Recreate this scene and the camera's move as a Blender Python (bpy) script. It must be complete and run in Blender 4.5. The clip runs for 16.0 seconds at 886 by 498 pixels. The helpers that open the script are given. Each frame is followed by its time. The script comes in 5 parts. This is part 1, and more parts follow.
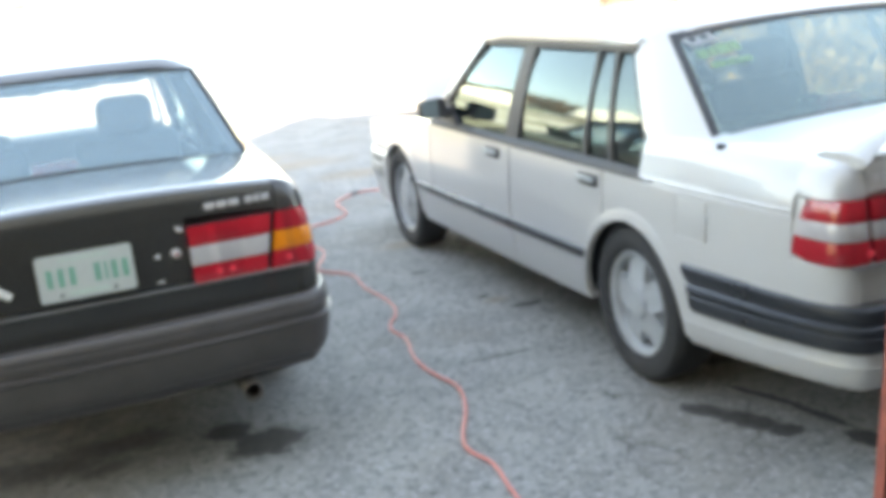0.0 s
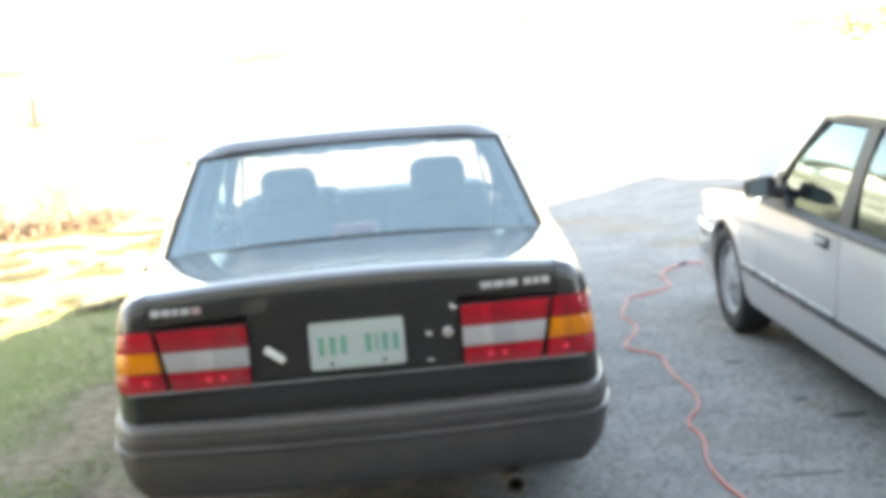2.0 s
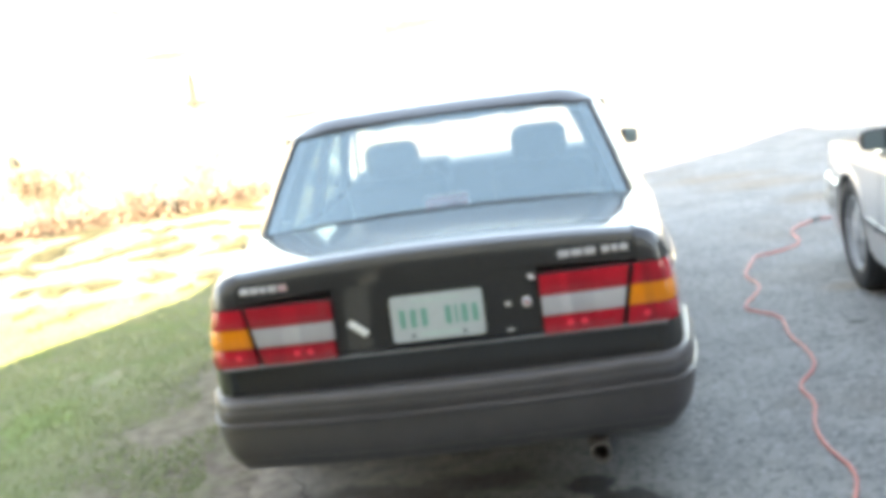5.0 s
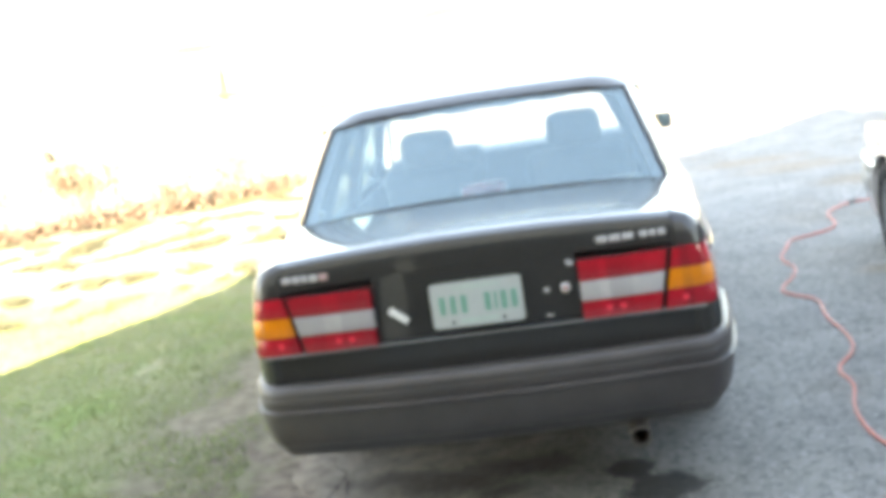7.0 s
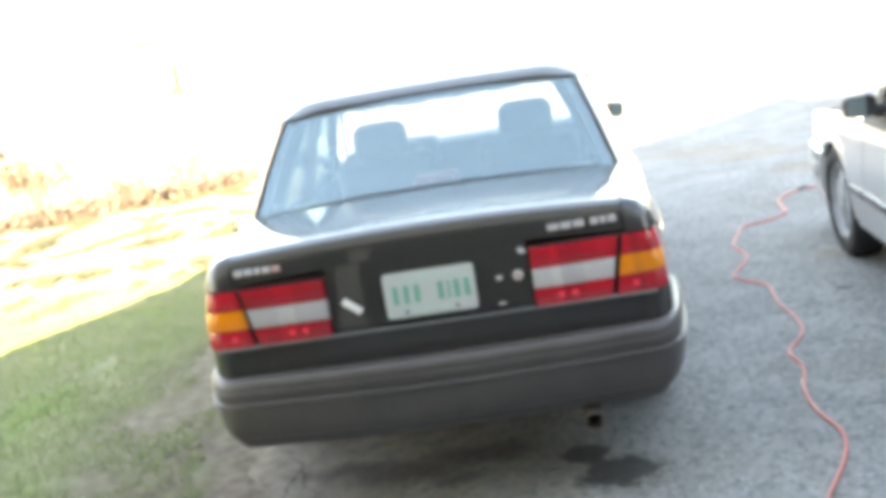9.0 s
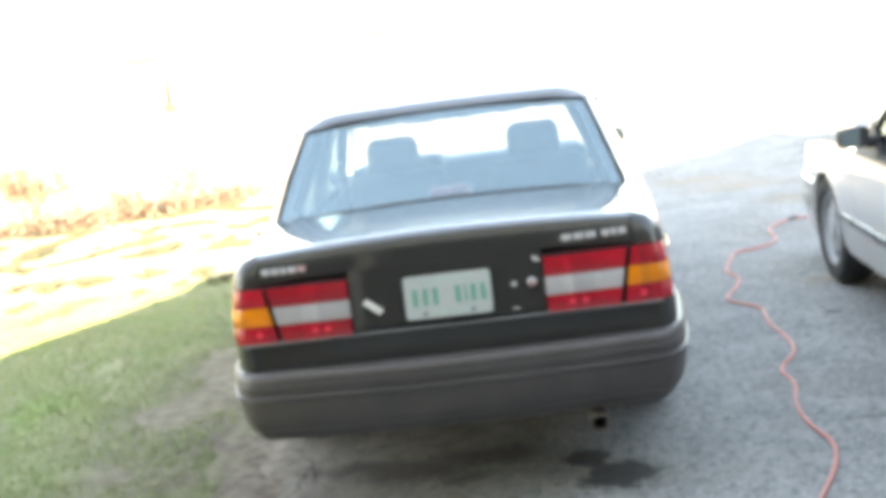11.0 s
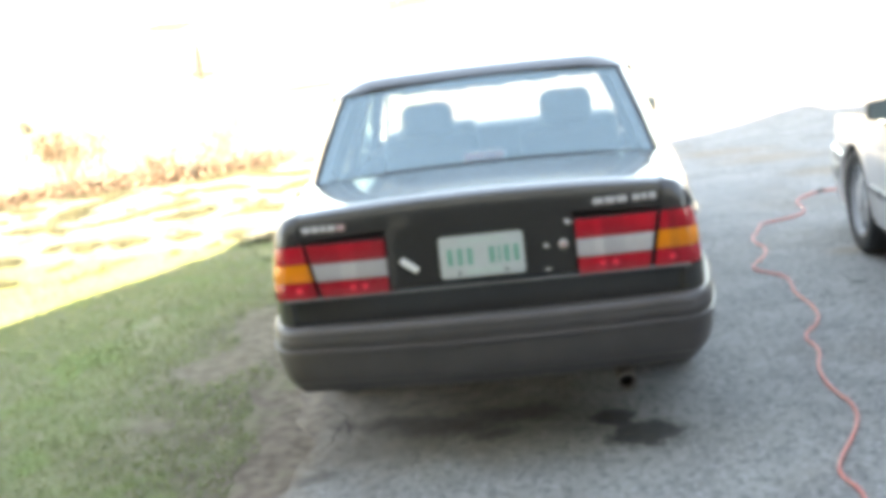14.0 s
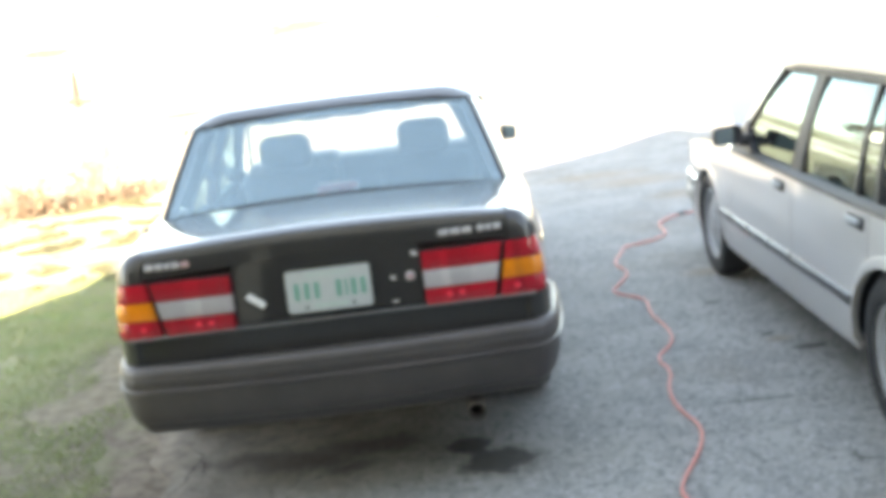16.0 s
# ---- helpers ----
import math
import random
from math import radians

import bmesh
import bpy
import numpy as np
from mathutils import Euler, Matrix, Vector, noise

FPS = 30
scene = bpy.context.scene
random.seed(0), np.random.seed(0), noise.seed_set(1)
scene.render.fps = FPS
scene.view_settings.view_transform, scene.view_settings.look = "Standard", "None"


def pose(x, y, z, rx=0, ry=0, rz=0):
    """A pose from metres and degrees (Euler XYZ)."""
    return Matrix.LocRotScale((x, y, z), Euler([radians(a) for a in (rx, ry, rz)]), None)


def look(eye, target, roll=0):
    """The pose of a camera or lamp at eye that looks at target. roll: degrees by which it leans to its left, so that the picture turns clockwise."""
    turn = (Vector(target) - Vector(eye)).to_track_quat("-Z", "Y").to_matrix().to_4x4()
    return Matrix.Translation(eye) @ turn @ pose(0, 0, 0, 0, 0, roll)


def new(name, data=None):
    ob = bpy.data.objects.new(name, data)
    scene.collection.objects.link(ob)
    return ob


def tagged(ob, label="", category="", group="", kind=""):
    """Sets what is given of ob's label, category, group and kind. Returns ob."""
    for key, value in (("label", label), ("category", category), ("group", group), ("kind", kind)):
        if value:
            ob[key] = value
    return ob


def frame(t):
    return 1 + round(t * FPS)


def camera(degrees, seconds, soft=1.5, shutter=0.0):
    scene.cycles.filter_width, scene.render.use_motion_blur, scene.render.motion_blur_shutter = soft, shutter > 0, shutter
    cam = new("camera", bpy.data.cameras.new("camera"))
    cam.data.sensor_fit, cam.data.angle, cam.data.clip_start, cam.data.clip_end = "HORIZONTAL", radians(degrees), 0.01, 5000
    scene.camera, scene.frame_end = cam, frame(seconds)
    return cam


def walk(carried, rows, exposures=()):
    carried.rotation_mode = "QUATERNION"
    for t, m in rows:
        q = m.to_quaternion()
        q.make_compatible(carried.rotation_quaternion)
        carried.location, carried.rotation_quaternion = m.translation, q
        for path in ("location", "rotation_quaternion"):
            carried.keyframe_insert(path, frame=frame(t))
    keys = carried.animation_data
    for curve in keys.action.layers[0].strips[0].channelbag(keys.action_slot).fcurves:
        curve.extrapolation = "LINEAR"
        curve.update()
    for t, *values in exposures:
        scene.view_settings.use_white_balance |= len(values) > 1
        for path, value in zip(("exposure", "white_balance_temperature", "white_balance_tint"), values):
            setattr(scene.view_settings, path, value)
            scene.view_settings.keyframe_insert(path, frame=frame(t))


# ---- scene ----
cam = camera(43.5, 16.0, soft=6.0)
EXPOSURE = 3.93
PATH = [
    (0, (-0.099, -3.608, 1.651), (0.561, -1.783, 1.166), -5.9),
    (0.5, (0.043, -3.573, 1.666), (0.739, -1.751, 1.221), -8.6),
    (1, (0.141, -3.581, 1.67), (0.623, -1.682, 1.271), -10.0),
    (1.5, (0.163, -3.567, 1.692), (0.329, -1.603, 1.354), -8.3),
    (2, (0.194, -3.378, 1.699), (0.255, -1.409, 1.357), -4.6),
    (2.5, (0.233, -3.285, 1.722), (0.263, -1.312, 1.392), -5.4),
    (3, (0.324, -3.302, 1.717), (0.345, -1.338, 1.34), -6.4),
    (3.5, (0.409, -3.38, 1.699), (0.152, -1.447, 1.255), -6.8),
    (4, (0.476, -3.403, 1.715), (0.237, -1.459, 1.312), -8.4),
    (4.2, (0.471, -3.393, 1.703), (0.246, -1.442, 1.324), -8.1),
    (6.3, (0.456, -3.407, 1.72), (0.191, -1.462, 1.338), -8.9),
    (6.5, (0.454, -3.422, 1.717), (0.181, -1.479, 1.331), -9.5),
    (7, (0.438, -3.43, 1.717), (0.152, -1.489, 1.325), -9.2),
    (7.5, (0.444, -3.431, 1.714), (0.18, -1.489, 1.313), -9.3),
    (8, (0.451, -3.428, 1.72), (0.209, -1.486, 1.307), -8.8),
    (8.5, (0.458, -3.433, 1.713), (0.247, -1.487, 1.301), -9.5),
    (9, (0.457, -3.441, 1.703), (0.243, -1.497, 1.288), -9.6),
    (9.5, (0.443, -3.484, 1.728), (0.2, -1.543, 1.311), -7.3),
    (9.7, (0.41, -3.475, 1.705), (0.218, -1.526, 1.299), -8.8),
    (11.8, (0.342, -3.796, 1.674), (0.171, -1.838, 1.303), -7.0),
    (12, (0.347, -3.809, 1.665), (0.177, -1.854, 1.277), -7.2),
    (12.5, (0.327, -3.793, 1.688), (0.106, -1.839, 1.324), -7.3),
    (13, (0.32, -3.799, 1.694), (0.052, -1.858, 1.291), -7.4),
    (13.5, (0.32, -3.792, 1.684), (0.083, -1.848, 1.279), -7.4),
    (14, (0.321, -3.792, 1.685), (0.093, -1.849, 1.267), -6.9),
    (14.5, (0.328, -3.787, 1.686), (0.15, -1.84, 1.265), -6.7),
    (15, (0.331, -3.79, 1.676), (0.195, -1.841, 1.248), -6.0),
    (15.5, (0.363, -3.791, 1.694), (0.27, -1.832, 1.297), -5.2),
    (16, (0.486, -3.778, 1.696), (0.455, -1.818, 1.297), -7.0),
]
walk(cam, [(t, look(eye, target, roll)) for t, eye, target, roll in PATH], [(t, EXPOSURE + d, 9700, 15) for t, d in ((0.0, 0.04), (1.5, -0.02), (4.2, 0.0), (6.3, 0.18), (9.7, 0.18), (12.0, 0.14), (13.0, 0.07), (16.0, -0.02))])

# ---- light ----
SUN_ELEV, SUN_A = 21.5, 0.555          # the sun stands behind and to the left of the cars
world = bpy.data.worlds.new("sky")
scene.world = world
world.use_nodes = True
wn = world.node_tree.nodes
sky = wn.new("ShaderNodeTexSky")
sky.sky_type = "NISHITA"
sky.sun_disc = False
sky.sun_elevation = radians(SUN_ELEV)
sky.sun_rotation = math.atan2(-SUN_A, -1.0)
sky.dust_density = 0.45
wn["Background"].inputs[1].default_value = 0.12
world.node_tree.links.new(sky.outputs[0], wn["Background"].inputs[0])
sun_data = bpy.data.lights.new("sun", "SUN")
sun_data.energy, sun_data.angle, sun_data.color = 4.2, radians(0.53), (1.0, 0.965, 0.915)
sun = new("sun", sun_data)
reach = 1 / math.tan(radians(SUN_ELEV))
hx, hy = SUN_A / math.hypot(SUN_A, 1), 1 / math.hypot(SUN_A, 1)
sun.matrix_world = look((-20 * hx * reach, -20 * hy * reach, 20), (0, 0, 0))


# ---- materials ----
def mat(name, base, rough=0.5, metal=0.0, vary=0.12, scale=8.0, fine=60.0, bump=0.0, coat=0.0, tint=None, spec=0.5, rvary=0.1):
    """A painted or solid surface with variation at two scales."""
    m = bpy.data.materials.new(name)
    m.use_nodes = True
    nt = m.node_tree
    p = nt.nodes["Principled BSDF"]
    p.inputs["Roughness"].default_value = rough
    p.inputs["Metallic"].default_value = metal
    p.inputs["Specular IOR Level"].default_value = spec
    p.inputs["Coat Weight"].default_value = coat
    p.inputs["Coat Roughness"].default_value = 0.0
    co = nt.nodes.new("ShaderNodeTexCoord")
    big = nt.nodes.new("ShaderNodeTexNoise")
    big.inputs["Scale"].default_value = scale
    big.inputs["Detail"].default_value = 5
    small = nt.nodes.new("ShaderNodeTexNoise")
    small.inputs["Scale"].default_value = fine
    small.inputs["Detail"].default_value = 3
    for n in (big, small):
        nt.links.new(co.outputs["Object"], n.inputs["Vector"])
    add = nt.nodes.new("ShaderNodeMath")
    add.operation = "MULTIPLY_ADD"
    add.inputs[1].default_value, add.inputs[2].default_value = 0.5, 0.0
    nt.links.new(small.outputs["Fac"], add.inputs[0])
    mixf = nt.nodes.new("ShaderNodeMath")
    mixf.operation = "MULTIPLY_ADD"
    mixf.inputs[1].default_value = 0.5
    nt.links.new(big.outputs["Fac"], mixf.inputs[0])
    nt.links.new(add.outputs[0], mixf.inputs[2])
    ramp = nt.nodes.new("ShaderNodeValToRGB")
    other = tint or tuple(c * (1 - vary) for c in base)
    first = tuple(min(1, c * (1 + vary * 0.6)) for c in base)
    ramp.color_ramp.elements[0].position, ramp.color_ramp.elements[1].position = 0.34, 0.66
    ramp.color_ramp.elements[0].color = (*other, 1)
    ramp.color_ramp.elements[1].color = (*first, 1)
    nt.links.new(mixf.outputs[0], ramp.inputs[0])
    nt.links.new(ramp.outputs[0], p.inputs["Base Color"])
    mr = nt.nodes.new("ShaderNodeMapRange")
    mr.inputs[3].default_value, mr.inputs[4].default_value = max(0.02, rough - rvary), min(1, rough + rvary)
    nt.links.new(big.outputs["Fac"], mr.inputs[0])
    nt.links.new(mr.outputs[0], p.inputs["Roughness"])
    if bump:
        b = nt.nodes.new("ShaderNodeBump")
        b.inputs["Strength"].default_value = bump
        b.inputs["Distance"].default_value = 0.01
        nt.links.new(small.outputs["Fac"], b.inputs["Height"])
        nt.links.new(b.outputs[0], p.inputs["Normal"])
    return m


def glass(name, tint, gloss=0.10):
    """Thin car glass: tinted see-through with a mirror gloss that grows at grazing angles."""
    m = bpy.data.materials.new(name)
    m.use_nodes = True
    nt = m.node_tree
    nt.nodes.remove(nt.nodes["Principled BSDF"])
    out = nt.nodes["Material Output"]
    tr = nt.nodes.new("ShaderNodeBsdfTransparent")
    tr.inputs[0].default_value = (*tint, 1)
    gl = nt.nodes.new("ShaderNodeBsdfGlossy")
    gl.inputs["Roughness"].default_value = 0.03
    gl.inputs["Color"].default_value = (0.76, 0.96, 0.97, 1)
    df = nt.nodes.new("ShaderNodeBsdfDiffuse")
    df.inputs[0].default_value = (0.35, 0.36, 0.36, 1)
    dust = nt.nodes.new("ShaderNodeTexNoise")
    dust.inputs["Scale"].default_value = 5.0
    dust.inputs["Detail"].default_value = 6
    dm = nt.nodes.new("ShaderNodeMapRange")
    dm.inputs[3].default_value, dm.inputs[4].default_value = 0.01, 0.05
    nt.links.new(dust.outputs["Fac"], dm.inputs[0])
    mixd = nt.nodes.new("ShaderNodeMixShader")
    nt.links.new(dm.outputs[0], mixd.inputs[0])
    nt.links.new(tr.outputs[0], mixd.inputs[1])
    nt.links.new(df.outputs[0], mixd.inputs[2])
    lw = nt.nodes.new("ShaderNodeLayerWeight")
    lw.inputs[0].default_value = 0.5
    pw = nt.nodes.new("ShaderNodeMath")
    pw.operation = "POWER"
    pw.inputs[1].default_value = 4.0
    nt.links.new(lw.outputs["Facing"], pw.inputs[0])
    mx = nt.nodes.new("ShaderNodeMath")
    mx.operation = "MULTIPLY_ADD"
    mx.inputs[1].default_value, mx.inputs[2].default_value = 0.85, gloss
    mx.use_clamp = True
    nt.links.new(pw.outputs[0], mx.inputs[0])
    mix = nt.nodes.new("ShaderNodeMixShader")
    nt.links.new(mx.outputs[0], mix.inputs[0])
    nt.links.new(mixd.outputs[0], mix.inputs[1])
    nt.links.new(gl.outputs[0], mix.inputs[2])
    nt.links.new(mix.outputs[0], out.inputs[0])
    return m


def lens_mat(name, base, dark):
    """Lamp plastic over reflector chambers: upright bands of lighter and darker colour under a glossy skin."""
    m = mat(name, base, 0.16, vary=0.15, scale=25, fine=160, coat=0.7)
    nt = m.node_tree
    p = nt.nodes["Principled BSDF"]
    old = p.inputs["Base Color"].links[0].from_socket
    co = nt.nodes.new("ShaderNodeTexCoord")
    mp = nt.nodes.new("ShaderNodeMapping")
    mp.inputs["Scale"].default_value = (17.0, 2.0, 0.6)
    nt.links.new(co.outputs["Object"], mp.inputs["Vector"])
    vo = nt.nodes.new("ShaderNodeTexVoronoi")
    vo.inputs["Scale"].default_value = 1.0
    nt.links.new(mp.outputs[0], vo.inputs["Vector"])
    sp = nt.nodes.new("ShaderNodeSeparateColor")
    nt.links.new(vo.outputs["Color"], sp.inputs[0])
    fl = nt.nodes.new("ShaderNodeTexWave")
    fl.inputs["Scale"].default_value = 40.0
    nt.links.new(co.outputs["Object"], fl.inputs["Vector"])
    ad = nt.nodes.new("ShaderNodeMath")
    ad.operation = "MULTIPLY_ADD"
    ad.inputs[1].default_value = 0.15
    nt.links.new(fl.outputs["Fac"], ad.inputs[0])
    nt.links.new(sp.outputs[0], ad.inputs[2])
    mx = nt.nodes.new("ShaderNodeMix")
    mx.data_type = "RGBA"
    nt.links.new(ad.outputs[0], mx.inputs[0])
    nt.links.new(old, mx.inputs[6])
    mx.inputs[7].default_value = (*dark, 1)
    nt.links.new(mx.outputs[2], p.inputs["Base Color"])
    return m


M = {
    "black": mat("black_paint", (0.036, 0.034, 0.032), 0.42, vary=0.2, scale=3, fine=90, coat=1.0, rvary=0.04, spec=0.15),
    "white": mat("white_paint", (0.425, 0.415, 0.398), 0.36, vary=0.02, scale=1.2, fine=90, coat=1.0, rvary=0.04),
    "bumper": mat("grey_bumper_plastic", (0.080, 0.070, 0.066), 0.40, vary=0.3, scale=5, fine=220, bump=0.08),
    "strip": mat("black_rubber_strip", (0.022, 0.024, 0.028), 0.30, vary=0.3, scale=5, fine=150, bump=0.05),
    "trim": mat("dark_window_trim", (0.03, 0.03, 0.032), 0.55, vary=0.25, spec=0.3),
    "moulding": mat("grey_panel_moulding", (0.15, 0.147, 0.14), 0.5, vary=0.2),
    "tyre": mat("tyre_rubber", (0.025, 0.025, 0.026), 0.85, vary=0.4, scale=9, fine=80, bump=0.2),
    "alloy": mat("silver_wheel_paint", (0.36, 0.375, 0.38), 0.5, metal=0.15, vary=0.15, scale=14, fine=90),
    "chrome": mat("chrome", (0.7, 0.7, 0.7), 0.15, metal=1.0, vary=0.08),
    "shell": mat("grey_mirror_shell", (0.30, 0.32, 0.315), 0.45, vary=0.2),
    "mirror": mat("grey_mirror_glass", (0.30, 0.38, 0.38), 0.08, metal=0.5, vary=0.05),
    "rust": mat("sooty_exhaust_steel", (0.15, 0.128, 0.11), 0.65, metal=0.3, vary=0.5, scale=30, fine=120, bump=0.3),
    "soot": mat("soot", (0.008, 0.007, 0.006), 0.95, vary=0.3),
    "red": lens_mat("red_lamp_plastic", (0.54, 0.018, 0.030), (0.32, 0.016, 0.024)),
    "brake": mat("dark_red_lamp_plastic", (0.16, 0.02, 0.025), 0.3, vary=0.15),
    "amber": lens_mat("amber_lamp_plastic", (0.88, 0.25, 0.015), (0.66, 0.19, 0.02)),
    "clear": lens_mat("clear_lamp_plastic", (0.52, 0.49, 0.48), (0.36, 0.34, 0.34)),
    "seat": mat("grey_seat_cloth", (0.06, 0.07, 0.078), 0.9, vary=0.2, scale=9, fine=200, bump=0.1),
    "dash": mat("dark_dashboard_plastic", (0.05, 0.055, 0.06), 0.6, vary=0.2),
    "plate": mat("white_plate", (0.47, 0.50, 0.48), 0.35, vary=0.08, scale=9),
    "plate_green": mat("green_plate_print", (0.13, 0.36, 0.27), 0.45, vary=0.15),
    "plate_faint": mat("faint_green_print", (0.42, 0.56, 0.48), 0.45, vary=0.1),
    "badge": mat("bright_badge_metal", (0.56, 0.55, 0.545), 0.38, metal=0.2, vary=0.1, scale=40),
    "badge_pink": mat("faded_pink_badge", (0.55, 0.36, 0.35), 0.4, vary=0.1, scale=40),
    "lock_red": mat("faded_red_enamel", (0.42, 0.16, 0.14), 0.4, vary=0.2),
    "bulb_glint": mat("bulb_glint_on_red_lens", (0.90, 0.05, 0.08), 0.2, vary=0.1),
    "sticker": mat("white_sticker", (0.75, 0.74, 0.71), 0.5, vary=0.08),
    "decal": mat("dull_white_decal", (0.24, 0.25, 0.25), 0.5, vary=0.3, scale=40),
    "lime": mat("green_decal", (0.13, 0.23, 0.135), 0.5, vary=0.2),
    "under": mat("dark_underbody", (0.012, 0.012, 0.012), 0.9, vary=0.3),
    "cord": mat("orange_cord_vinyl", (0.66, 0.20, 0.165), 0.5, vary=0.18, scale=4, fine=60),
    "barn_side": mat("brown_barn_boards", (0.115, 0.10, 0.09), 0.85, vary=0.4, scale=3, fine=40, bump=0.3),
    "concrete": mat("grey_concrete", (0.36, 0.34, 0.31), 0.9, vary=0.25, scale=2, fine=40, bump=0.2),
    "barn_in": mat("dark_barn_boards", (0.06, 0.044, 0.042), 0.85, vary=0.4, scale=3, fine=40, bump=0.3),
    "bounce_boards": mat("pale_bounce_boards", (0.56, 0.53, 0.48), 0.85, vary=0.25, scale=3, fine=40, bump=0.3),
    "barn_red": mat("weathered_red_paint", (0.33, 0.075, 0.05), 0.75, vary=0.45, scale=14, fine=60, bump=0.4, tint=(0.22, 0.06, 0.045)),
    "bare": mat("bare_grey_wood", (0.52, 0.46, 0.38), 0.8, vary=0.35, scale=16, fine=70, bump=0.3),
    "roof": mat("grey_shingles", (0.30, 0.29, 0.28), 0.9, vary=0.35, scale=6, fine=40, bump=0.4),
    "pale_roof": mat("pale_shingles", (0.46, 0.45, 0.43), 0.9, vary=0.25, scale=2, fine=20, bump=0.3),
    "wire": mat("grey_wire", (0.5, 0.5, 0.5), 0.4, metal=0.8, vary=0.15),
    "wood": mat("grey_weathered_wood", (0.036, 0.033, 0.031), 0.85, vary=0.3, scale=10, fine=60, bump=0.3),
    "twig": mat("dry_brown_twigs", (0.13, 0.092, 0.064), 0.9, vary=0.4, scale=5, fine=30),
    "olive": mat("olive_leaves", (0.03, 0.032, 0.012), 0.8, vary=0.4, scale=3, fine=30),
    "leaf": mat("dry_tan_leaves", (0.12, 0.088, 0.056), 0.85, vary=0.5, scale=1.2, fine=9, tint=(0.065, 0.044, 0.024)),
    "bark": mat("grey_bark", (0.09, 0.07, 0.055), 0.95, vary=0.4, scale=7, fine=40, bump=0.4),
    "siding": mat("white_siding", (0.74, 0.74, 0.72), 0.6, vary=0.06),
    "stone": mat("grey_stone", (0.035, 0.036, 0.028), 0.9, vary=0.35, scale=9, fine=50, bump=0.4),
    "grass_green": mat("green_grass_blades", (0.175, 0.230, 0.076), 0.8, vary=0.25, scale=1.5, fine=30, tint=(0.23, 0.235, 0.11)),
    "dab_grass": mat("shadow_dab_grass", (0.085, 0.092, 0.048), 0.85, vary=0.4, scale=2, fine=30, tint=(0.068, 0.06, 0.033)),
    "grass_dry": mat("straw_blades", (0.29, 0.26, 0.15), 0.85, vary=0.3, scale=2, fine=30),
    "glass": glass("clear_car_glass", (0.80, 0.86, 0.87), 0.10),
    "windscreen": glass("clear_windscreen_glass", (0.97, 0.98, 0.98), 0.02),
    "screen": glass("dusty_screen_glass", (0.93, 0.96, 0.96), 0.15),
    "rear_glass": glass("tinted_rear_glass", (0.80, 0.81, 0.74), 0.115),
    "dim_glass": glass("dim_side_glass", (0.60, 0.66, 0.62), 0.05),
    # white car's windscreen: its shade is put into a near-black tint
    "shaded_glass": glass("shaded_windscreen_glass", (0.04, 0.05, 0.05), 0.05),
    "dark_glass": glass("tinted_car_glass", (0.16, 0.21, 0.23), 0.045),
    "window": mat("shaded_window_pane", (0.45, 0.46, 0.46), 0.15, vary=0.1),
}


# ---- mesh helpers ----
def part(name, bm, material, parent=None, label="", smooth=True):
    bmesh.ops.recalc_face_normals(bm, faces=bm.faces)
    me = bpy.data.meshes.new(name)
    bm.to_mesh(me)
    bm.free()
    me.materials.append(M[material] if isinstance(material, str) else material)
    for f in me.polygons:
        f.use_smooth = smooth
    if smooth:
        me.set_sharp_from_angle(angle=radians(34))
    ob = new(name, me)
    if parent:
        ob.parent = parent
    if label:
        ob["label"] = label
    return ob


def lerp_table(table, y):
    """Smooth value at y of a table of (y, value)."""
    return float(np.interp(y, [a for a, _ in table], [b for _, b in table]))


def box(bm, x0, x1, y0, y1, z0, z1, bevel=0.0, seg=2, m=None):
    r = bmesh.ops.create_cube(bm, size=1.0)
    vs = r["verts"]
    for v in vs:
        v.co = Vector(((x0 + x1) / 2 + v.co.x * (x1 - x0), (y0 + y1) / 2 + v.co.y * (y1 - y0), (z0 + z1) / 2 + v.co.z * (z1 - z0)))
    if bevel:
        es = {e for v in vs for e in v.link_edges}
        r = bmesh.ops.bevel(bm, geom=list(es), offset=bevel, segments=seg, affect="EDGES", profile=0.5)
        vs = list({v for f in r["faces"] for v in f.verts} | {v for v in vs if v.is_valid})
    if m is not None:
        bmesh.ops.transform(bm, matrix=m, verts=[v for v in vs if v.is_valid])
    return bm


def grid_shell(bm, rows, thick):
    """A closed shell from rows of points, thickened by the vector thick(point)."""
    a = [[bm.verts.new(p) for p in row] for row in rows]
    b = [[bm.verts.new(Vector(p) + Vector(thick(p))) for p in row] for row in rows]
    n, k = len(rows), len(rows[0])
    for i in range(n - 1):
        for j in range(k - 1):
            bm.faces.new((a[i][j], a[i][j + 1], a[i + 1][j + 1], a[i + 1][j]))
            bm.faces.new((b[i][j], b[i + 1][j], b[i + 1][j + 1], b[i][j + 1]))
    for i in range(n - 1):
        bm.faces.new((a[i][0], a[i + 1][0], b[i + 1][0], b[i][0]))
        bm.faces.new((a[i][-1], b[i][-1], b[i + 1][-1], a[i + 1][-1]))
    for j in range(k - 1):
        bm.faces.new((a[0][j], b[0][j], b[0][j + 1], a[0][j + 1]))
        bm.faces.new((a[-1][j], a[-1][j + 1], b[-1][j + 1], b[-1][j]))
    return bm


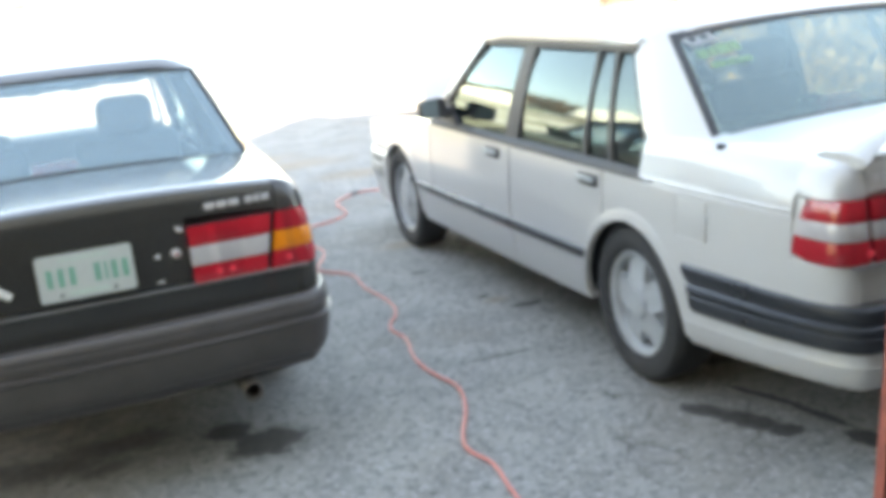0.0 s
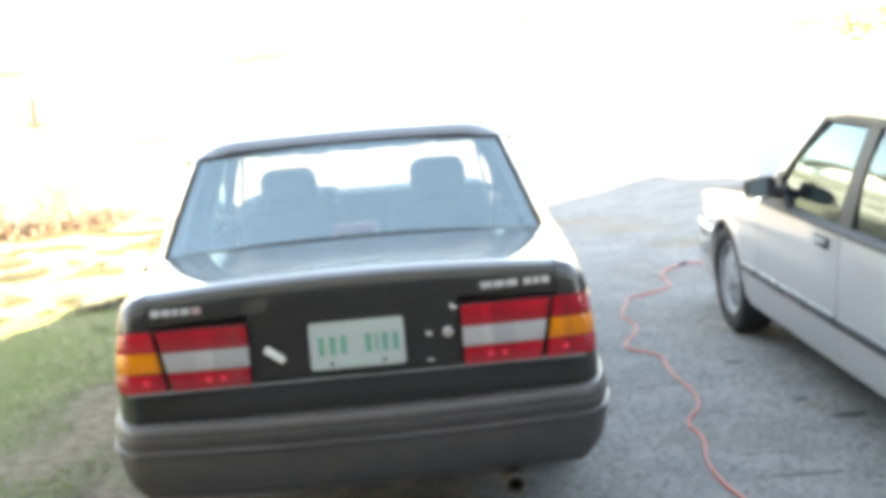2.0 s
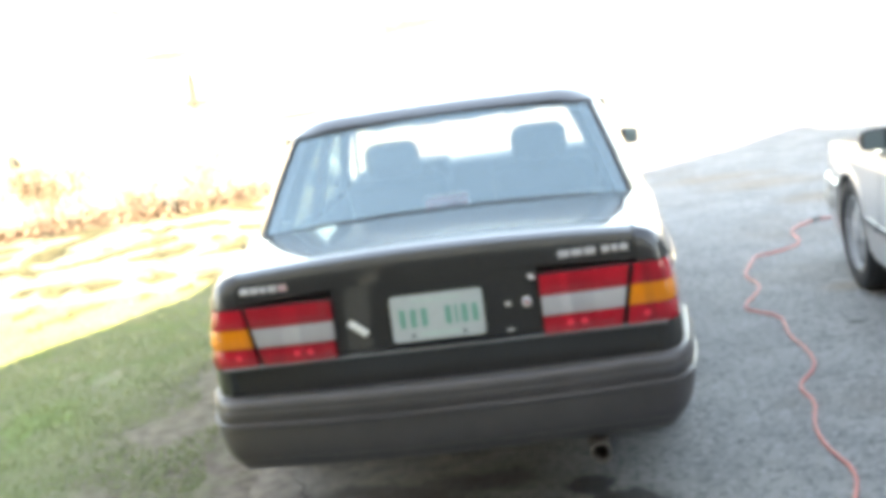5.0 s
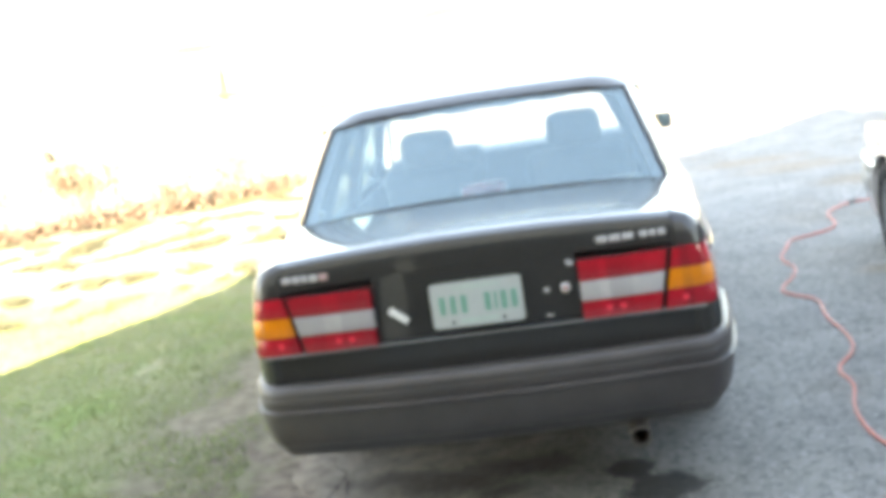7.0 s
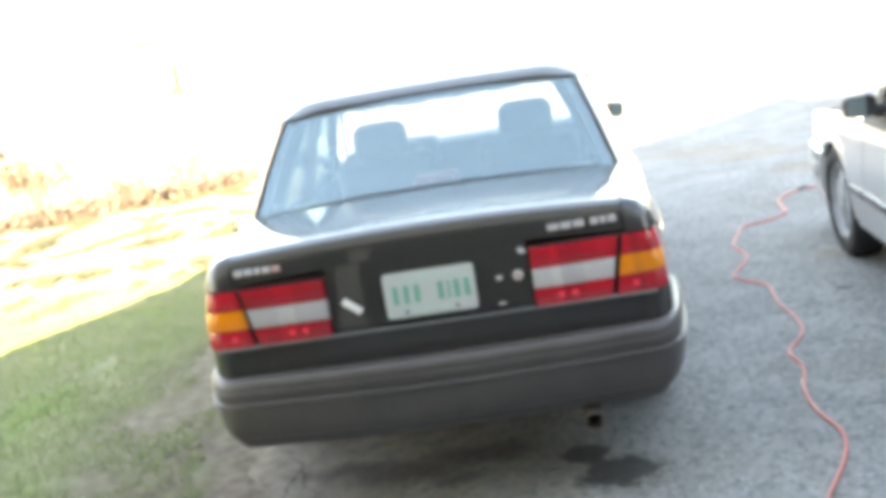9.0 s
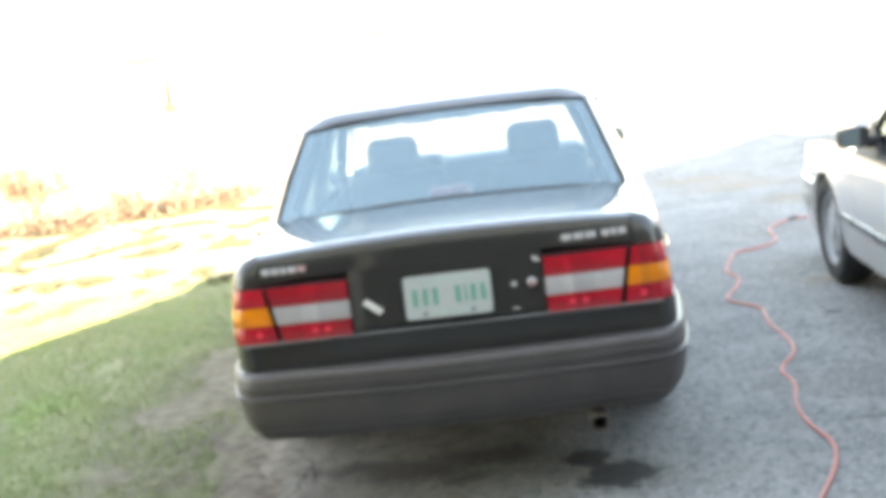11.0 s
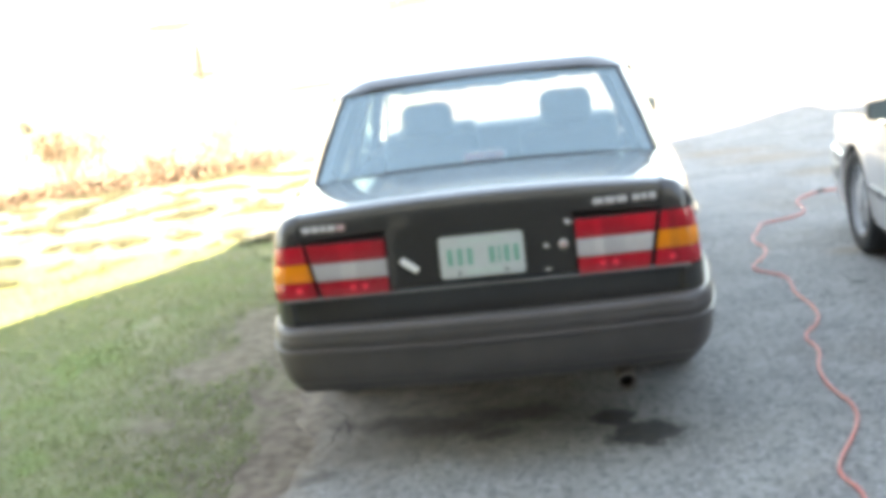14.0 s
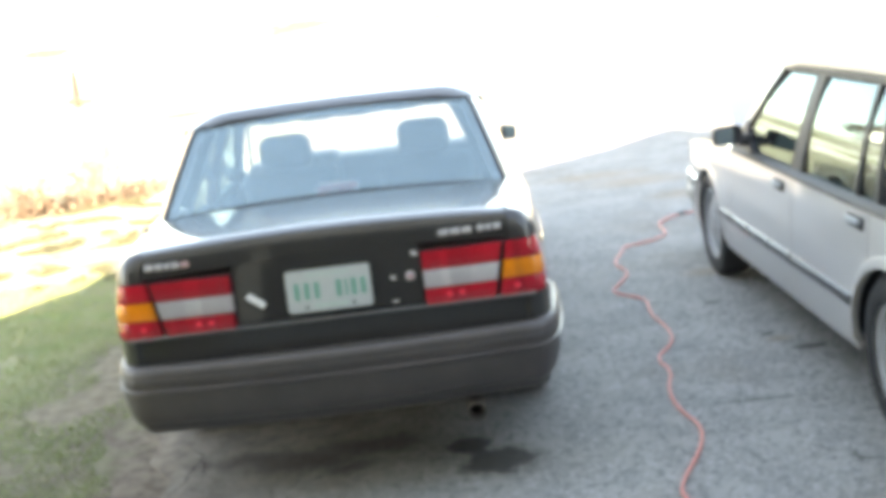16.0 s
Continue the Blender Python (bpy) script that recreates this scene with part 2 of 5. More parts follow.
def sweep(bm, path, profile, closed_profile=True):
    """Sweeps a profile, given as a function of the path index, along; caps the ends."""
    rings = [[bm.verts.new(p) for p in profile(i)] for i in range(len(path))]
    k = len(rings[0])
    for i in range(len(rings) - 1):
        for j in range(k if closed_profile else k - 1):
            bm.faces.new((rings[i][j], rings[i][(j + 1) % k], rings[i + 1][(j + 1) % k], rings[i + 1][j]))
    if closed_profile:
        bm.faces.new(rings[0])
        bm.faces.new(rings[-1][::-1])
    return bm


def lathe(bm, profile, seg=40, axis="x", closed=False):
    """Turns (radius, along) points round the x axis."""
    rings = []
    for r, a in profile:
        ring = []
        for s in range(seg):
            t = 2 * math.pi * s / seg
            ring.append(bm.verts.new((a, r * math.cos(t), r * math.sin(t))))
        rings.append(ring)
    pairs = list(zip(rings, rings[1:])) + ([(rings[-1], rings[0])] if closed else [])
    for p, q in pairs:
        for s in range(seg):
            bm.faces.new((p[s], p[(s + 1) % seg], q[(s + 1) % seg], q[s]))
    return rings


def slab(bm, corners, normal_in, thick):
    """A flat plate from its outer corners, thickened along a vector."""
    a = [bm.verts.new(c) for c in corners]
    b = [bm.verts.new(Vector(c) + Vector(normal_in) * thick) for c in corners]
    bm.faces.new(a)
    bm.faces.new(b[::-1])
    for i in range(len(a)):
        bm.faces.new((a[i], b[i], b[(i + 1) % len(a)], a[(i + 1) % len(a)]))
    return bm


# ---- the saloon car: y runs from the tail (0) to the nose (4.85), x to its right ----
AXLE_R, AXLE_F, WHEEL_R, ARCH_R = 1.21, 3.98, 0.315, 0.365
PLAN = [(0.08, 0.765), (0.16, 0.79), (0.4, 0.828), (0.9, 0.86), (1.6, 0.872), (3.4, 0.872), (4.1, 0.86), (4.5, 0.835), (4.72, 0.80), (4.8, 0.76)]
BELT = [(0.08, 0.858), (1.0, 0.862), (3.4, 0.868), (3.7, 0.862), (4.2, 0.83), (4.6, 0.775), (4.8, 0.74)]
SIDE = [(0.15, -0.10), (0.2, -0.055), (0.28, -0.022), (0.4, -0.004), (0.55, 0.0), (0.66, -0.003), (0.68, -0.008), (0.78, -0.013), (0.84, -0.019), (0.87, -0.025), (0.905, -0.034), (1.0, -0.085)]


def side_x(y, z):
    return lerp_table(PLAN, y) + lerp_table(SIDE, z)


def low_edge(y, floor=0.295):
    z = floor
    for c in (AXLE_R, AXLE_F):
        d = abs(y - c)
        if d < ARCH_R:
            z = max(z, WHEEL_R + math.sqrt(ARCH_R ** 2 - d * d))
    return z


def side_rows(s, y0, y1, top=None, floor=0.295, n=None):
    ys = np.linspace(y0, y1, n or max(4, int((y1 - y0) / 0.03)))
    rows = []
    for y in ys:
        zl, zt = low_edge(y, floor), (top(y) if top else lerp_table(BELT, y))
        rows.append([(s * side_x(y, z), y, z) for z in np.linspace(zl, zt, 14)])
    return rows


def green(s, y, h):
    """A point of the inward-leaning glass side of the cabin; h from the sill (0) to the roof rail (1)."""
    return (s * (0.832 - 0.152 * h + 0.052 * h * (1 - h)), y, 0.872 + 0.452 * h)


def strip_between(bm, s, a, b, width_a, width_b, thick=0.05, n=6):
    """A pillar on the cabin side from (y, h) a to b, width along y."""
    rows = []
    for i in range(n + 1):
        f = i / n
        y, h = a[0] + (b[0] - a[0]) * f, a[1] + (b[1] - a[1]) * f
        w = width_a + (width_b - width_a) * f
        rows.append([green(s, y - w / 2, h), green(s, y, h), green(s, y + w / 2, h)])
    return grid_shell(bm, rows, lambda p: (-s * thick, 0, 0))


def tail_lamp(car, s, style):
    """One tail lamp: dark housing with its coloured lenses, wrapped round the corner."""
    z0, z1 = 0.712, 0.905

    def face(x, z):
        """The lamp's surface, as the path runs out from the inner edge and round the corner; x is the way along it."""
        lean = 0.05 * (z - z0)
        corner = 0.712
        if x <= corner:
            return Vector((s * x, 0.088 + lean + 0.10 * (x - 0.345) ** 2, z))
        a = min((x - corner) / 0.11, 1.0)
        base = 0.088 + lean + 0.10 * (corner - 0.345) ** 2
        outer_x = side_x(0.19, z) + 0.002
        px = corner + (outer_x - corner) * math.sin(a * math.pi / 2) ** 0.9
        py = base + 0.075 * (1 - math.cos(a * math.pi / 2))
        if x > corner + 0.11:
            extra = x - corner - 0.11
            py += extra
            px += side_x(0.19 + extra, z) - side_x(0.19, z)
        return Vector((s * px, py, z))

    def lens(name, xs0, xs1, a, b, material, parent, lift=0.0):
        bm = bmesh.new()
        rows = []
        for i in range(17):
            f = i / 16
            row = []
            for j in range(5):
                g = a + (b - a) * j / 4
                z = z0 + (z1 - z0) * g
                x = xs0(g) + (xs1(g) - xs0(g)) * f
                if style != "amber":
                    # rounded outer end
                    zc = (z0 + z1) / 2
                    z = zc + (z - zc) * (1 - 0.16 * max(0.0, (x - outer + 0.125) / 0.125) ** 3)
                p = face(x, z)
                edge = min(f, 1 - f) * 16 < 0.5 or j in (0, 4)
                p.y -= (0.006 if edge else 0.009) + lift
                if x > 0.70 and not edge:
                    p.x += s * 0.002 * min(1, (x - 0.70) / 0.1)
                row.append(p)
            rows.append(row)
        grid_shell(bm, rows, lambda p: (-s * 0.004, 0.03, 0))
        return part(name, bm, material, parent)

    inner, outer = 0.345, (0.96 if style == "amber" else 0.935)
    split = (lambda g: 0.602 + 0.040 * g) if style == "amber" else (lambda g: 0.664 + 0.012 * g)
    r_lo, r_hi = (0.315, 0.655) if style == "amber" else (0.37, 0.66)
    bm = bmesh.new()
    zc = (z0 + z1) / 2
    rows = []
    for x in np.linspace(inner - 0.004, outer - 0.055, 30):
        shrink = 1.0 if style == "amber" else 1 - 0.16 * max(0.0, (x - outer + 0.125) / 0.125) ** 3
        rows.append([face(x, zc + (z - zc) * shrink) + Vector((0, 0.012, 0)) for z in np.linspace(z0 - 0.002, z1 + 0.002, 5)])
    grid_shell(bm, rows, lambda p: (-s * 0.02, 0.04, 0))
    lamp = part("tail_lamp", bm, "under" if style == "amber" else "brake", car, "wrap-around tail lamp in red, clear and amber bands" if style == "amber" else "wrap-around tail lamp in red and clear bands")
    lo, hi = (lambda g: inner), (lambda g: split(g) - 0.008)
    lo2, hi2 = (lambda g: split(g) + 0.010), (lambda g: outer - 0.06 * g)
    lens("red_lens", lo, hi, r_hi, 1.0, "red", lamp)
    lens("clear_lens", lo, hi, r_lo, r_hi - 0.01, "clear", lamp)
    lens("red_lens", lo, hi, 0.0, r_lo - 0.01, "red", lamp)
    lens("red_lens", lo2, hi2, r_hi + 0.01, 1.0, "red", lamp)
    lens("amber_lens" if style == "amber" else "clear_lens", lo2, hi2, r_lo + 0.01, r_hi, "amber" if style == "amber" else "clear", lamp)
    lens("red_lens", lo2, hi2, 0.0, r_lo, "red", lamp)
    # highlights of the lamp drawn as brighter red discs proud of the lens
    for x in (0.43, 0.475, 0.675):
        bm = bmesh.new()
        lathe(bm, [(0.0005, 0.0), (0.008, 0.0012), (0.015, 0.004), (0.015, 0.012)], 14)
        spot = part("bulb_glint", bm, "bulb_glint", lamp)
        spot.matrix_local = Matrix.Translation(face(x, 0.742) + Vector((0, -0.0115, 0))) @ pose(0, 0, 0, 0, 0, 90)
    return lamp


def wheel(car, s, y, lift=0.0):
    """A tyre on a five-spoke wheel, seen from outside."""
    hub = 0.852
    bm = bmesh.new()
    R, w = WHEEL_R, 0.097
    prof = [(0.205, -w + 0.02), (0.225, -w + 0.004), (0.265, -w), (0.295, -w + 0.008), (R - 0.006, -w + 0.025), (R, -0.05), (R, 0.05),
            (R - 0.006, w - 0.025), (0.295, w - 0.008), (0.265, w), (0.225, w - 0.004), (0.205, w - 0.02)]
    lathe(bm, prof, 48, closed=True)
    tyre = part("wheel", bm, "tyre", car, "black tyre on a silver five-spoke wheel")
    tyre.matrix_local = pose(s * (hub - w), y, WHEEL_R + lift, 0, 0, 0)
    # rim barrel and spokes
    bm = bmesh.new()
    o = s * (w - 0.012)
    lathe(bm, [(0.208, o + s * 0.004), (0.212, o - s * 0.004), (0.190, o - s * 0.012), (0.182, o - s * 0.03), (0.178, -o * 0.6), (0.206, -o)], 48)
    part("rim", bm, "alloy", tyre)
    bm = bmesh.new()
    lathe(bm, [(0.182, o - s * 0.07), (0.001, o - s * 0.075)], 24)
    part("brake_disc", bm, "under", tyre)
    bm = bmesh.new()
    n = 5
    ring = []
    for i in range(n):
        a0 = 2 * math.pi * (i + 0.15) / n
        # each opening is a triangle with its point towards the hub; the spoke fills what lies between two of them
        for da, r in ((-0.33, 0.183), (-0.20, 0.186), (-0.07, 0.187), (0.07, 0.187), (0.20, 0.186), (0.33, 0.183), (0.628, 0.104)):
            t = a0 + da
            ring.append((r * math.cos(t), r * math.sin(t)))
    front = [bm.verts.new((o - s * (0.010 + 0.02 * (math.hypot(a, b) > 0.15)), a, b)) for a, b in ring]
    back = [bm.verts.new((o - s * 0.05, a, b)) for a, b in ring]
    mid = bm.verts.new((o - s * 0.006, 0, 0))
    for i in range(len(ring)):
        j = (i + 1) % len(ring)
        bm.faces.new((front[i], front[j], mid))
        bm.faces.new((front[i], back[i], back[j], front[j]))
    part("wheel_face", bm, "alloy", tyre, smooth=False)
    bm = bmesh.new()
    lathe(bm, [(0.062, o - s * 0.012), (0.058, o - s * 0.002), (0.03, o + s * 0.002), (0.001, o + s * 0.002)], 24)
    part("hub_cap", bm, "alloy", tyre)
    return tyre


def bars(name, car, x, z, y, widths, height, material, gap=0.006, depth=0.004):
    """Raised lettering as plain bars, each mark a part of its own; a minus leaves a gap."""
    for w in widths:
        if w > 0:
            yf = y + 0.012 * ((x + w / 2) / 0.66) ** 2
            part(name, box(bmesh.new(), x, x + w, yf - depth, yf + 0.006, z - height / 2, z + height / 2, 0.0015, 1), material, car)
            x += w + gap
        else:
            x -= w


def build_car(label, paint, pose_m, cover, lamp_style, dark_bumper, spoiler, hood_angle, plate, drop=0.0):
    car = tagged(new("car"), label, "car", "parked saloon cars")
    car.matrix_world = pose_m @ pose(0, 0, -drop)
    # ---- shell: quarters, doors, fenders on each side ----
    for s in (-1, 1):
        inw = lambda p: (-s * 0.022, 0, 0)
        bm = grid_shell(bmesh.new(), side_rows(s, 0.30, 1.395, floor=0.40), inw)
        part("rear_quarter_panel", bm, paint, car)
        # flared lip round the rear and front arches
        for c, y0, y1 in ((AXLE_R, -ARCH_R, ARCH_R), (AXLE_F, -ARCH_R, ARCH_R)):
            bm = bmesh.new()
            path = [math.pi * i / 22 for i in range(23)]
            def ring(i, c=c):
                t = path[i]
                out = []
                for dr, dx in ((0.0, -0.02), (0.0, 0.007), (0.010, 0.010), (0.045, 0.002), (0.05, -0.012)):
                    r = ARCH_R - 0.004 + dr
                    y, z = c - r * math.cos(t), WHEEL_R + r * math.sin(t)
                    out.append((s * (side_x(y, z) + dx), y, z))
                return out
            sweep(bm, path, ring)
            part("wheel_arch", bm, paint, car)
            bm = bmesh.new()
            rows = []
            for i in range(17):
                t = math.pi * (i / 16 * 0.96 + 0.02)
                y, z = c - (ARCH_R + 0.012) * math.cos(t), WHEEL_R + (ARCH_R + 0.012) * math.sin(t)
                rows.append([(s * (side_x(y, 0.6) - d), y, z) for d in (0.03, 0.35)])
            grid_shell(bm, rows, lambda p, c=c: (0, (p[1] - c) * 0.04, 0.012))
            part("wheel_housing", bm, "under", car)
        # rear door follows the arch; the front door is square
        for nm, y0, y1, hy_ in (("rear_door", 1.404, 2.290, 1.46), ("front_door", 2.305, 3.357, 2.43)):
            bm = grid_shell(bmesh.new(), side_rows(s, y0, y1, floor=0.31), inw)
            d = part(nm, bm, paint, car)
            bm = bmesh.new()
            z = 0.80
            x = side_x(hy_, z)
            box(bm, -0.006, 0.006, -0.075, 0.085, -0.026, 0.026, 0.006)
            for v in bm.verts:
                v.co = Vector((s * (x + v.co.x), hy_ + 0.05 + v.co.y, z + v.co.z))
            part("handle_recess", bm, "trim", d, "black handle recess")
            bm = box(bmesh.new(), 0.004, 0.026, -0.062, 0.075, -0.006, 0.018, 0.008)
            for v in bm.verts:
                v.co = Vector((s * (x + v.co.x), hy_ + 0.05 + v.co.y, z + v.co.z))
            part("door_handle", bm, "shell", d, "grey pull handle")
            # rub strip along the door
            bm = bmesh.new()
            rows = []
            for y in np.linspace(y0 + (0.14 if nm == "rear_door" else 0.0) + 0.004, y1 - 0.004, 12):
                rows.append([(s * (side_x(y, zz) + dx), y, zz) for zz, dx in ((0.462, 0.004), (0.468, 0.015), (0.485, 0.018), (0.502, 0.015), (0.508, 0.004))])
            grid_shell(bm, rows, lambda p: (-s * 0.01, 0, 0))
            part("rub_strip", bm, "strip", d)
        # dark strips behind the door gaps, standing in for the shade in the seams
        for yg in (1.3985, 2.2975, 3.363):
            rows = [[(s * (side_x(y, z) - 0.010), y, z) for z in np.linspace(max(0.32, low_edge(y) + 0.01), 0.85, 8)] for y in (yg - 0.02, yg + 0.02)]
            part("gap_backing", grid_shell(bmesh.new(), rows, lambda p: (-s * 0.006, 0, 0)), "under", car)
        bm = grid_shell(bmesh.new(), side_rows(s, 3.368, 4.78), inw)
        part("front_fender", bm, paint, car)
        bm = bmesh.new()
        rows = [[(s * (side_x(y, zz) + dx), y, zz) for zz, dx in ((0.462, 0.004), (0.468, 0.015), (0.485, 0.018), (0.502, 0.015), (0.508, 0.004))] for y in np.linspace(3.375, 3.60, 5)]
        part("rub_strip", grid_shell(bm, rows, lambda p: (-s * 0.01, 0, 0)), "strip", car)
        # sill under the doors
        bm = bmesh.new()
        rows = [[(s * (side_x(y, z) - 0.004), y, z) for z in np.linspace(0.275, 0.308, 4)] for y in np.linspace(1.575, 3.615, 24)]
        part("sill", grid_shell(bm, rows, lambda p: (-s * 0.05, 0, 0)), paint, car)
        # the tail end corner above and below the lamp
        bm = bmesh.new()
        rows = []
        for i in range(9):
            a = i / 8 * math.pi / 2
            row = []
            for z in np.linspace(0.48 if dark_bumper else 0.42, 0.707, 5):
                px, py = 0.72 + (lerp_table(PLAN, 0.3) - 0.72) * math.sin(a), 0.10 + 0.21 * (1 - math.cos(a))
                row.append((s * (px + lerp_table(SIDE, z) * 0.5), py, z))
            rows.append(row)
        part("tail_corner", grid_shell(bm, rows, lambda p: (-s * 0.02, 0.01, 0)), paint, car)
        # the rounded corner over the lamp, running into the quarter shoulder beside the boot lid
        def inset(u):
            return float(np.interp(u, [0, 0.3, 0.55, 0.8, 0.93, 1.0], [-0.011, 0.006, 0.016, 0.034, 0.06, 0.10]))
        bm = bmesh.new()
        rows = []
        x_end, z_bot, z_top = side_x(0.30, lerp_table(BELT, 0.3)), lerp_table(BELT, 0.3), 1.013
        for i in range(15):
            a = i / 14 * math.pi / 2
            row = []
            for u in (0.325, 0.45, 0.6, 0.75, 0.86, 0.93, 0.975, 1.0):
                ins = inset(u)
                row.append((s * (0.664 + (x_end - ins - 0.664) * math.sin(a) ** 0.62), 0.30 - (0.182 - (ins - 0.006) * 0.7) * math.cos(a) ** 0.62, z_bot + u * (z_top - z_bot)))
            row.append((s * 0.664, 0.30, z_top + 0.004))
            rows.append(row)
        part("tail_corner", grid_shell(bm, rows, lambda p: (-s * 0.012, 0.014, -0.012)), paint, car)
        bm = bmesh.new()
        rows = []
        for y in np.linspace(0.298, 1.12, 22):
            zt = float(np.interp(y, [0.3, 0.8, 1.12], [1.013, 1.027, 1.032]))
            zb = lerp_table(BELT, y)
            xs = side_x(y, zb)
            rows.append([(s * xs, y, zb - 0.004)] + [(s * (xs - inset(u) - (0.004 if u == 0.05 else 0)), y, zb + u * (zt - zb)) for u in (0.0, 0.05, 0.15, 0.3, 0.45, 0.6, 0.75, 0.86, 0.93, 0.975, 1.0)] + [(s * 0.666, y, zt + 0.004)])
        part("quarter_shoulder", grid_shell(bm, rows, lambda p: (-s * 0.004, 0, -0.02)), paint, car)
        # pillars
        bm = bmesh.new()
        n = 12
        rows = []
        for i in range(n + 1):
            h = i / n
            yf = 1.030 + 0.345 * h                                   # along the side glass
            yr = 0.80 + 0.42 * h                                  # along the rear glass
            gx, _, gz = green(1, 0, h)
            xr, zr = 0.731 - 0.103 * h, 1.014 + 0.340 * h          # the rear glass's edge
            row = []
            for k in range(8):
                f = k / 7
                e = f ** 1.7
                row.append((s * (gx + (xr - gx) * e), yf + (yr - yf) * f, gz + (zr - gz) * f))
            rows.append(row)
        part("rear_pillar", grid_shell(bm, rows, lambda p: (-s * 0.06, 0.02, 0)), paint, car)
        bm = strip_between(bmesh.new(), s, (2.315, -0.03), (2.305, 1.0), 0.14, 0.115)
        part("centre_pillar", bm, "trim", car)
        bm = strip_between(bmesh.new(), s, (3.36, -0.03), (2.87, 1.0), 0.11, 0.09)
        part("windscreen_pillar", bm, paint, car)
        bm = bmesh.new()
        rows = []
        for i in range(9):
            h = i / 8
            y = 3.30 + (2.815 - 3.30) * h
            x, _, z = green(1, 0, h)
            rows.append([(s * (x + 0.006), y - 0.02, z), (s * (x + 0.008), y + 0.028, z)])
        part("window_frame", grid_shell(bm, rows, lambda p: (-s * 0.03, 0, 0)), "trim", car)
        # window surround: sill moulding and roof gutter
        bm = bmesh.new()
        rows = [[(s * (side_x(y, 0.84) + 0.005), y, lerp_table(BELT, y) - 0.010), (s * (side_x(y, 0.86) + 0.005), y, lerp_table(BELT, y) + 0.004), green(s, y, 0.035)] for y in np.linspace(1.030, 3.36, 27)]
        part("window_sill_moulding", grid_shell(bm, rows, lambda p: (-s * 0.02, 0, -0.004)), "trim", car)
        bm = bmesh.new()
        rows = [[(s * (green(1, y, 0.94)[0] + 0.006), y, green(1, y, 0.94)[2]), (s * (green(1, y, 1.0)[0] + 0.012), y, green(1, y, 1.0)[2] - 0.002)] for y in np.linspace(1.345, 2.86, 20)]
        part("roof_gutter", grid_shell(bm, rows, lambda p: (-s * 0.03, 0, 0)), "trim", car)
        bm = bmesh.new()
        rows = []
        for y in np.linspace(1.345, 2.88, 20):
            ze = float(np.interp(y, [1.262, 1.30, 1.36, 1.6, 2.1, 2.6, 2.88], [1.384, 1.410, 1.424, 1.438, 1.446, 1.444, 1.412])) - 0.074
            xg, _, zg = green(1, y, 1.0)
            rows.append([(s * (xg + 0.004), y, zg - 0.004), (s * (xg + 0.013), y, zg + 0.008), (s * (xg + 0.012), y, (zg + ze) / 2), (s * (xg + 0.002), y, ze + 0.004), (s * (xg - 0.03), y, ze + 0.012)])
        part("roof_rail", grid_shell(bm, rows, lambda p: (-s * 0.02, 0, -0.004)), paint, car)
        for (ya, ha), (yb, hb), wd in (((1.585, 0.0), (1.645, 0.98), 0.026), ((1.036, 0.0), (1.376, 1.0), 0.035), ((1.37, 0.0), (1.50, 0.98), 0.03)):
            part("window_bar", strip_between(bmesh.new(), s, (ya, ha), (yb, hb), wd, wd, 0.025), "trim", car)
        # side panes
        for nm, pts in (("front_side_window", ((2.33, 0.0), (3.34, 0.0), (2.86, 0.97), (2.31, 0.97))), ("rear_side_window", ((1.040, 0.0), (2.30, 0.0), (2.29, 0.97), (1.376, 0.97)))):
            bm = bmesh.new()
            rows = []
            for i in range(9):
                f = i / 8
                h = 0.97 * f
                ya, yb = pts[0][0] + (pts[3][0] - pts[0][0]) * f, pts[1][0] + (pts[2][0] - pts[1][0]) * f
                x = 0.832 - 0.152 * h + 0.105 * h * (1 - h) - 0.020
                rows.append([(s * x, ya + (yb - ya) * g, 0.872 + 0.452 * h) for g in (0, 0.5, 1)])
            grid_shell(bm, rows, lambda p: (-s * 0.004, 0, 0))
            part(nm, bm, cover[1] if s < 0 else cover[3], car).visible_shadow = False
        # black corner panel that carries the mirror
        bm = bmesh.new()
        tri = [green(s, y, h) for y, h in ((3.00, 0.02), (3.34, 0.02), (3.19, 0.36))]
        slab(bm, [(x + s * 0.010, y, z) for x, y, z in tri], (-s, 0, 0), 0.03)
        part("mirror_panel", bm, "trim", car)
        # door mirror
        bm = bmesh.new()
        mx, mz, mw, mh = (0.938, 0.979, 0.078, 0.053) if s < 0 else (0.905, 0.984, 0.050, 0.049)
        def mirror_ring(y, k, shift):
            """A rounded rectangle across the car, narrower towards its outer end."""
            out = []
            for i in range(24):
                t = 2 * math.pi * i / 24
                cx, cz = math.cos(t), math.sin(t)
                x = math.copysign(abs(cx) ** 0.42, cx) * mw * k
                z = math.copysign(abs(cz) ** 0.42, cz) * mh * k * (1 - 0.10 * (x / mw + 1) / 2)
                out.append((s * (mx + x), y - shift * x / mw, mz + z))
            return out
        body = [(3.046, 0.93), (3.044, 0.985), (3.052, 1.0), (3.090, 0.99), (3.120, 0.90), (3.142, 0.70), (3.150, 0.40)]
        rings = [[bm.verts.new(p) for p in mirror_ring(y, k, 0.012)] for y, k in body]
        for lo, hi in zip(rings, rings[1:]):
            for i in range(24):
                bm.faces.new((lo[i], lo[(i + 1) % 24], hi[(i + 1) % 24], hi[i]))
        bm.faces.new(rings[-1])
        bm.faces.new(rings[0][::-1])
        bmesh.ops.recalc_face_normals(bm, faces=bm.faces)
        mir = part("door_mirror", bm, "trim", car, "dark rounded door mirror")
        bm = bmesh.new()
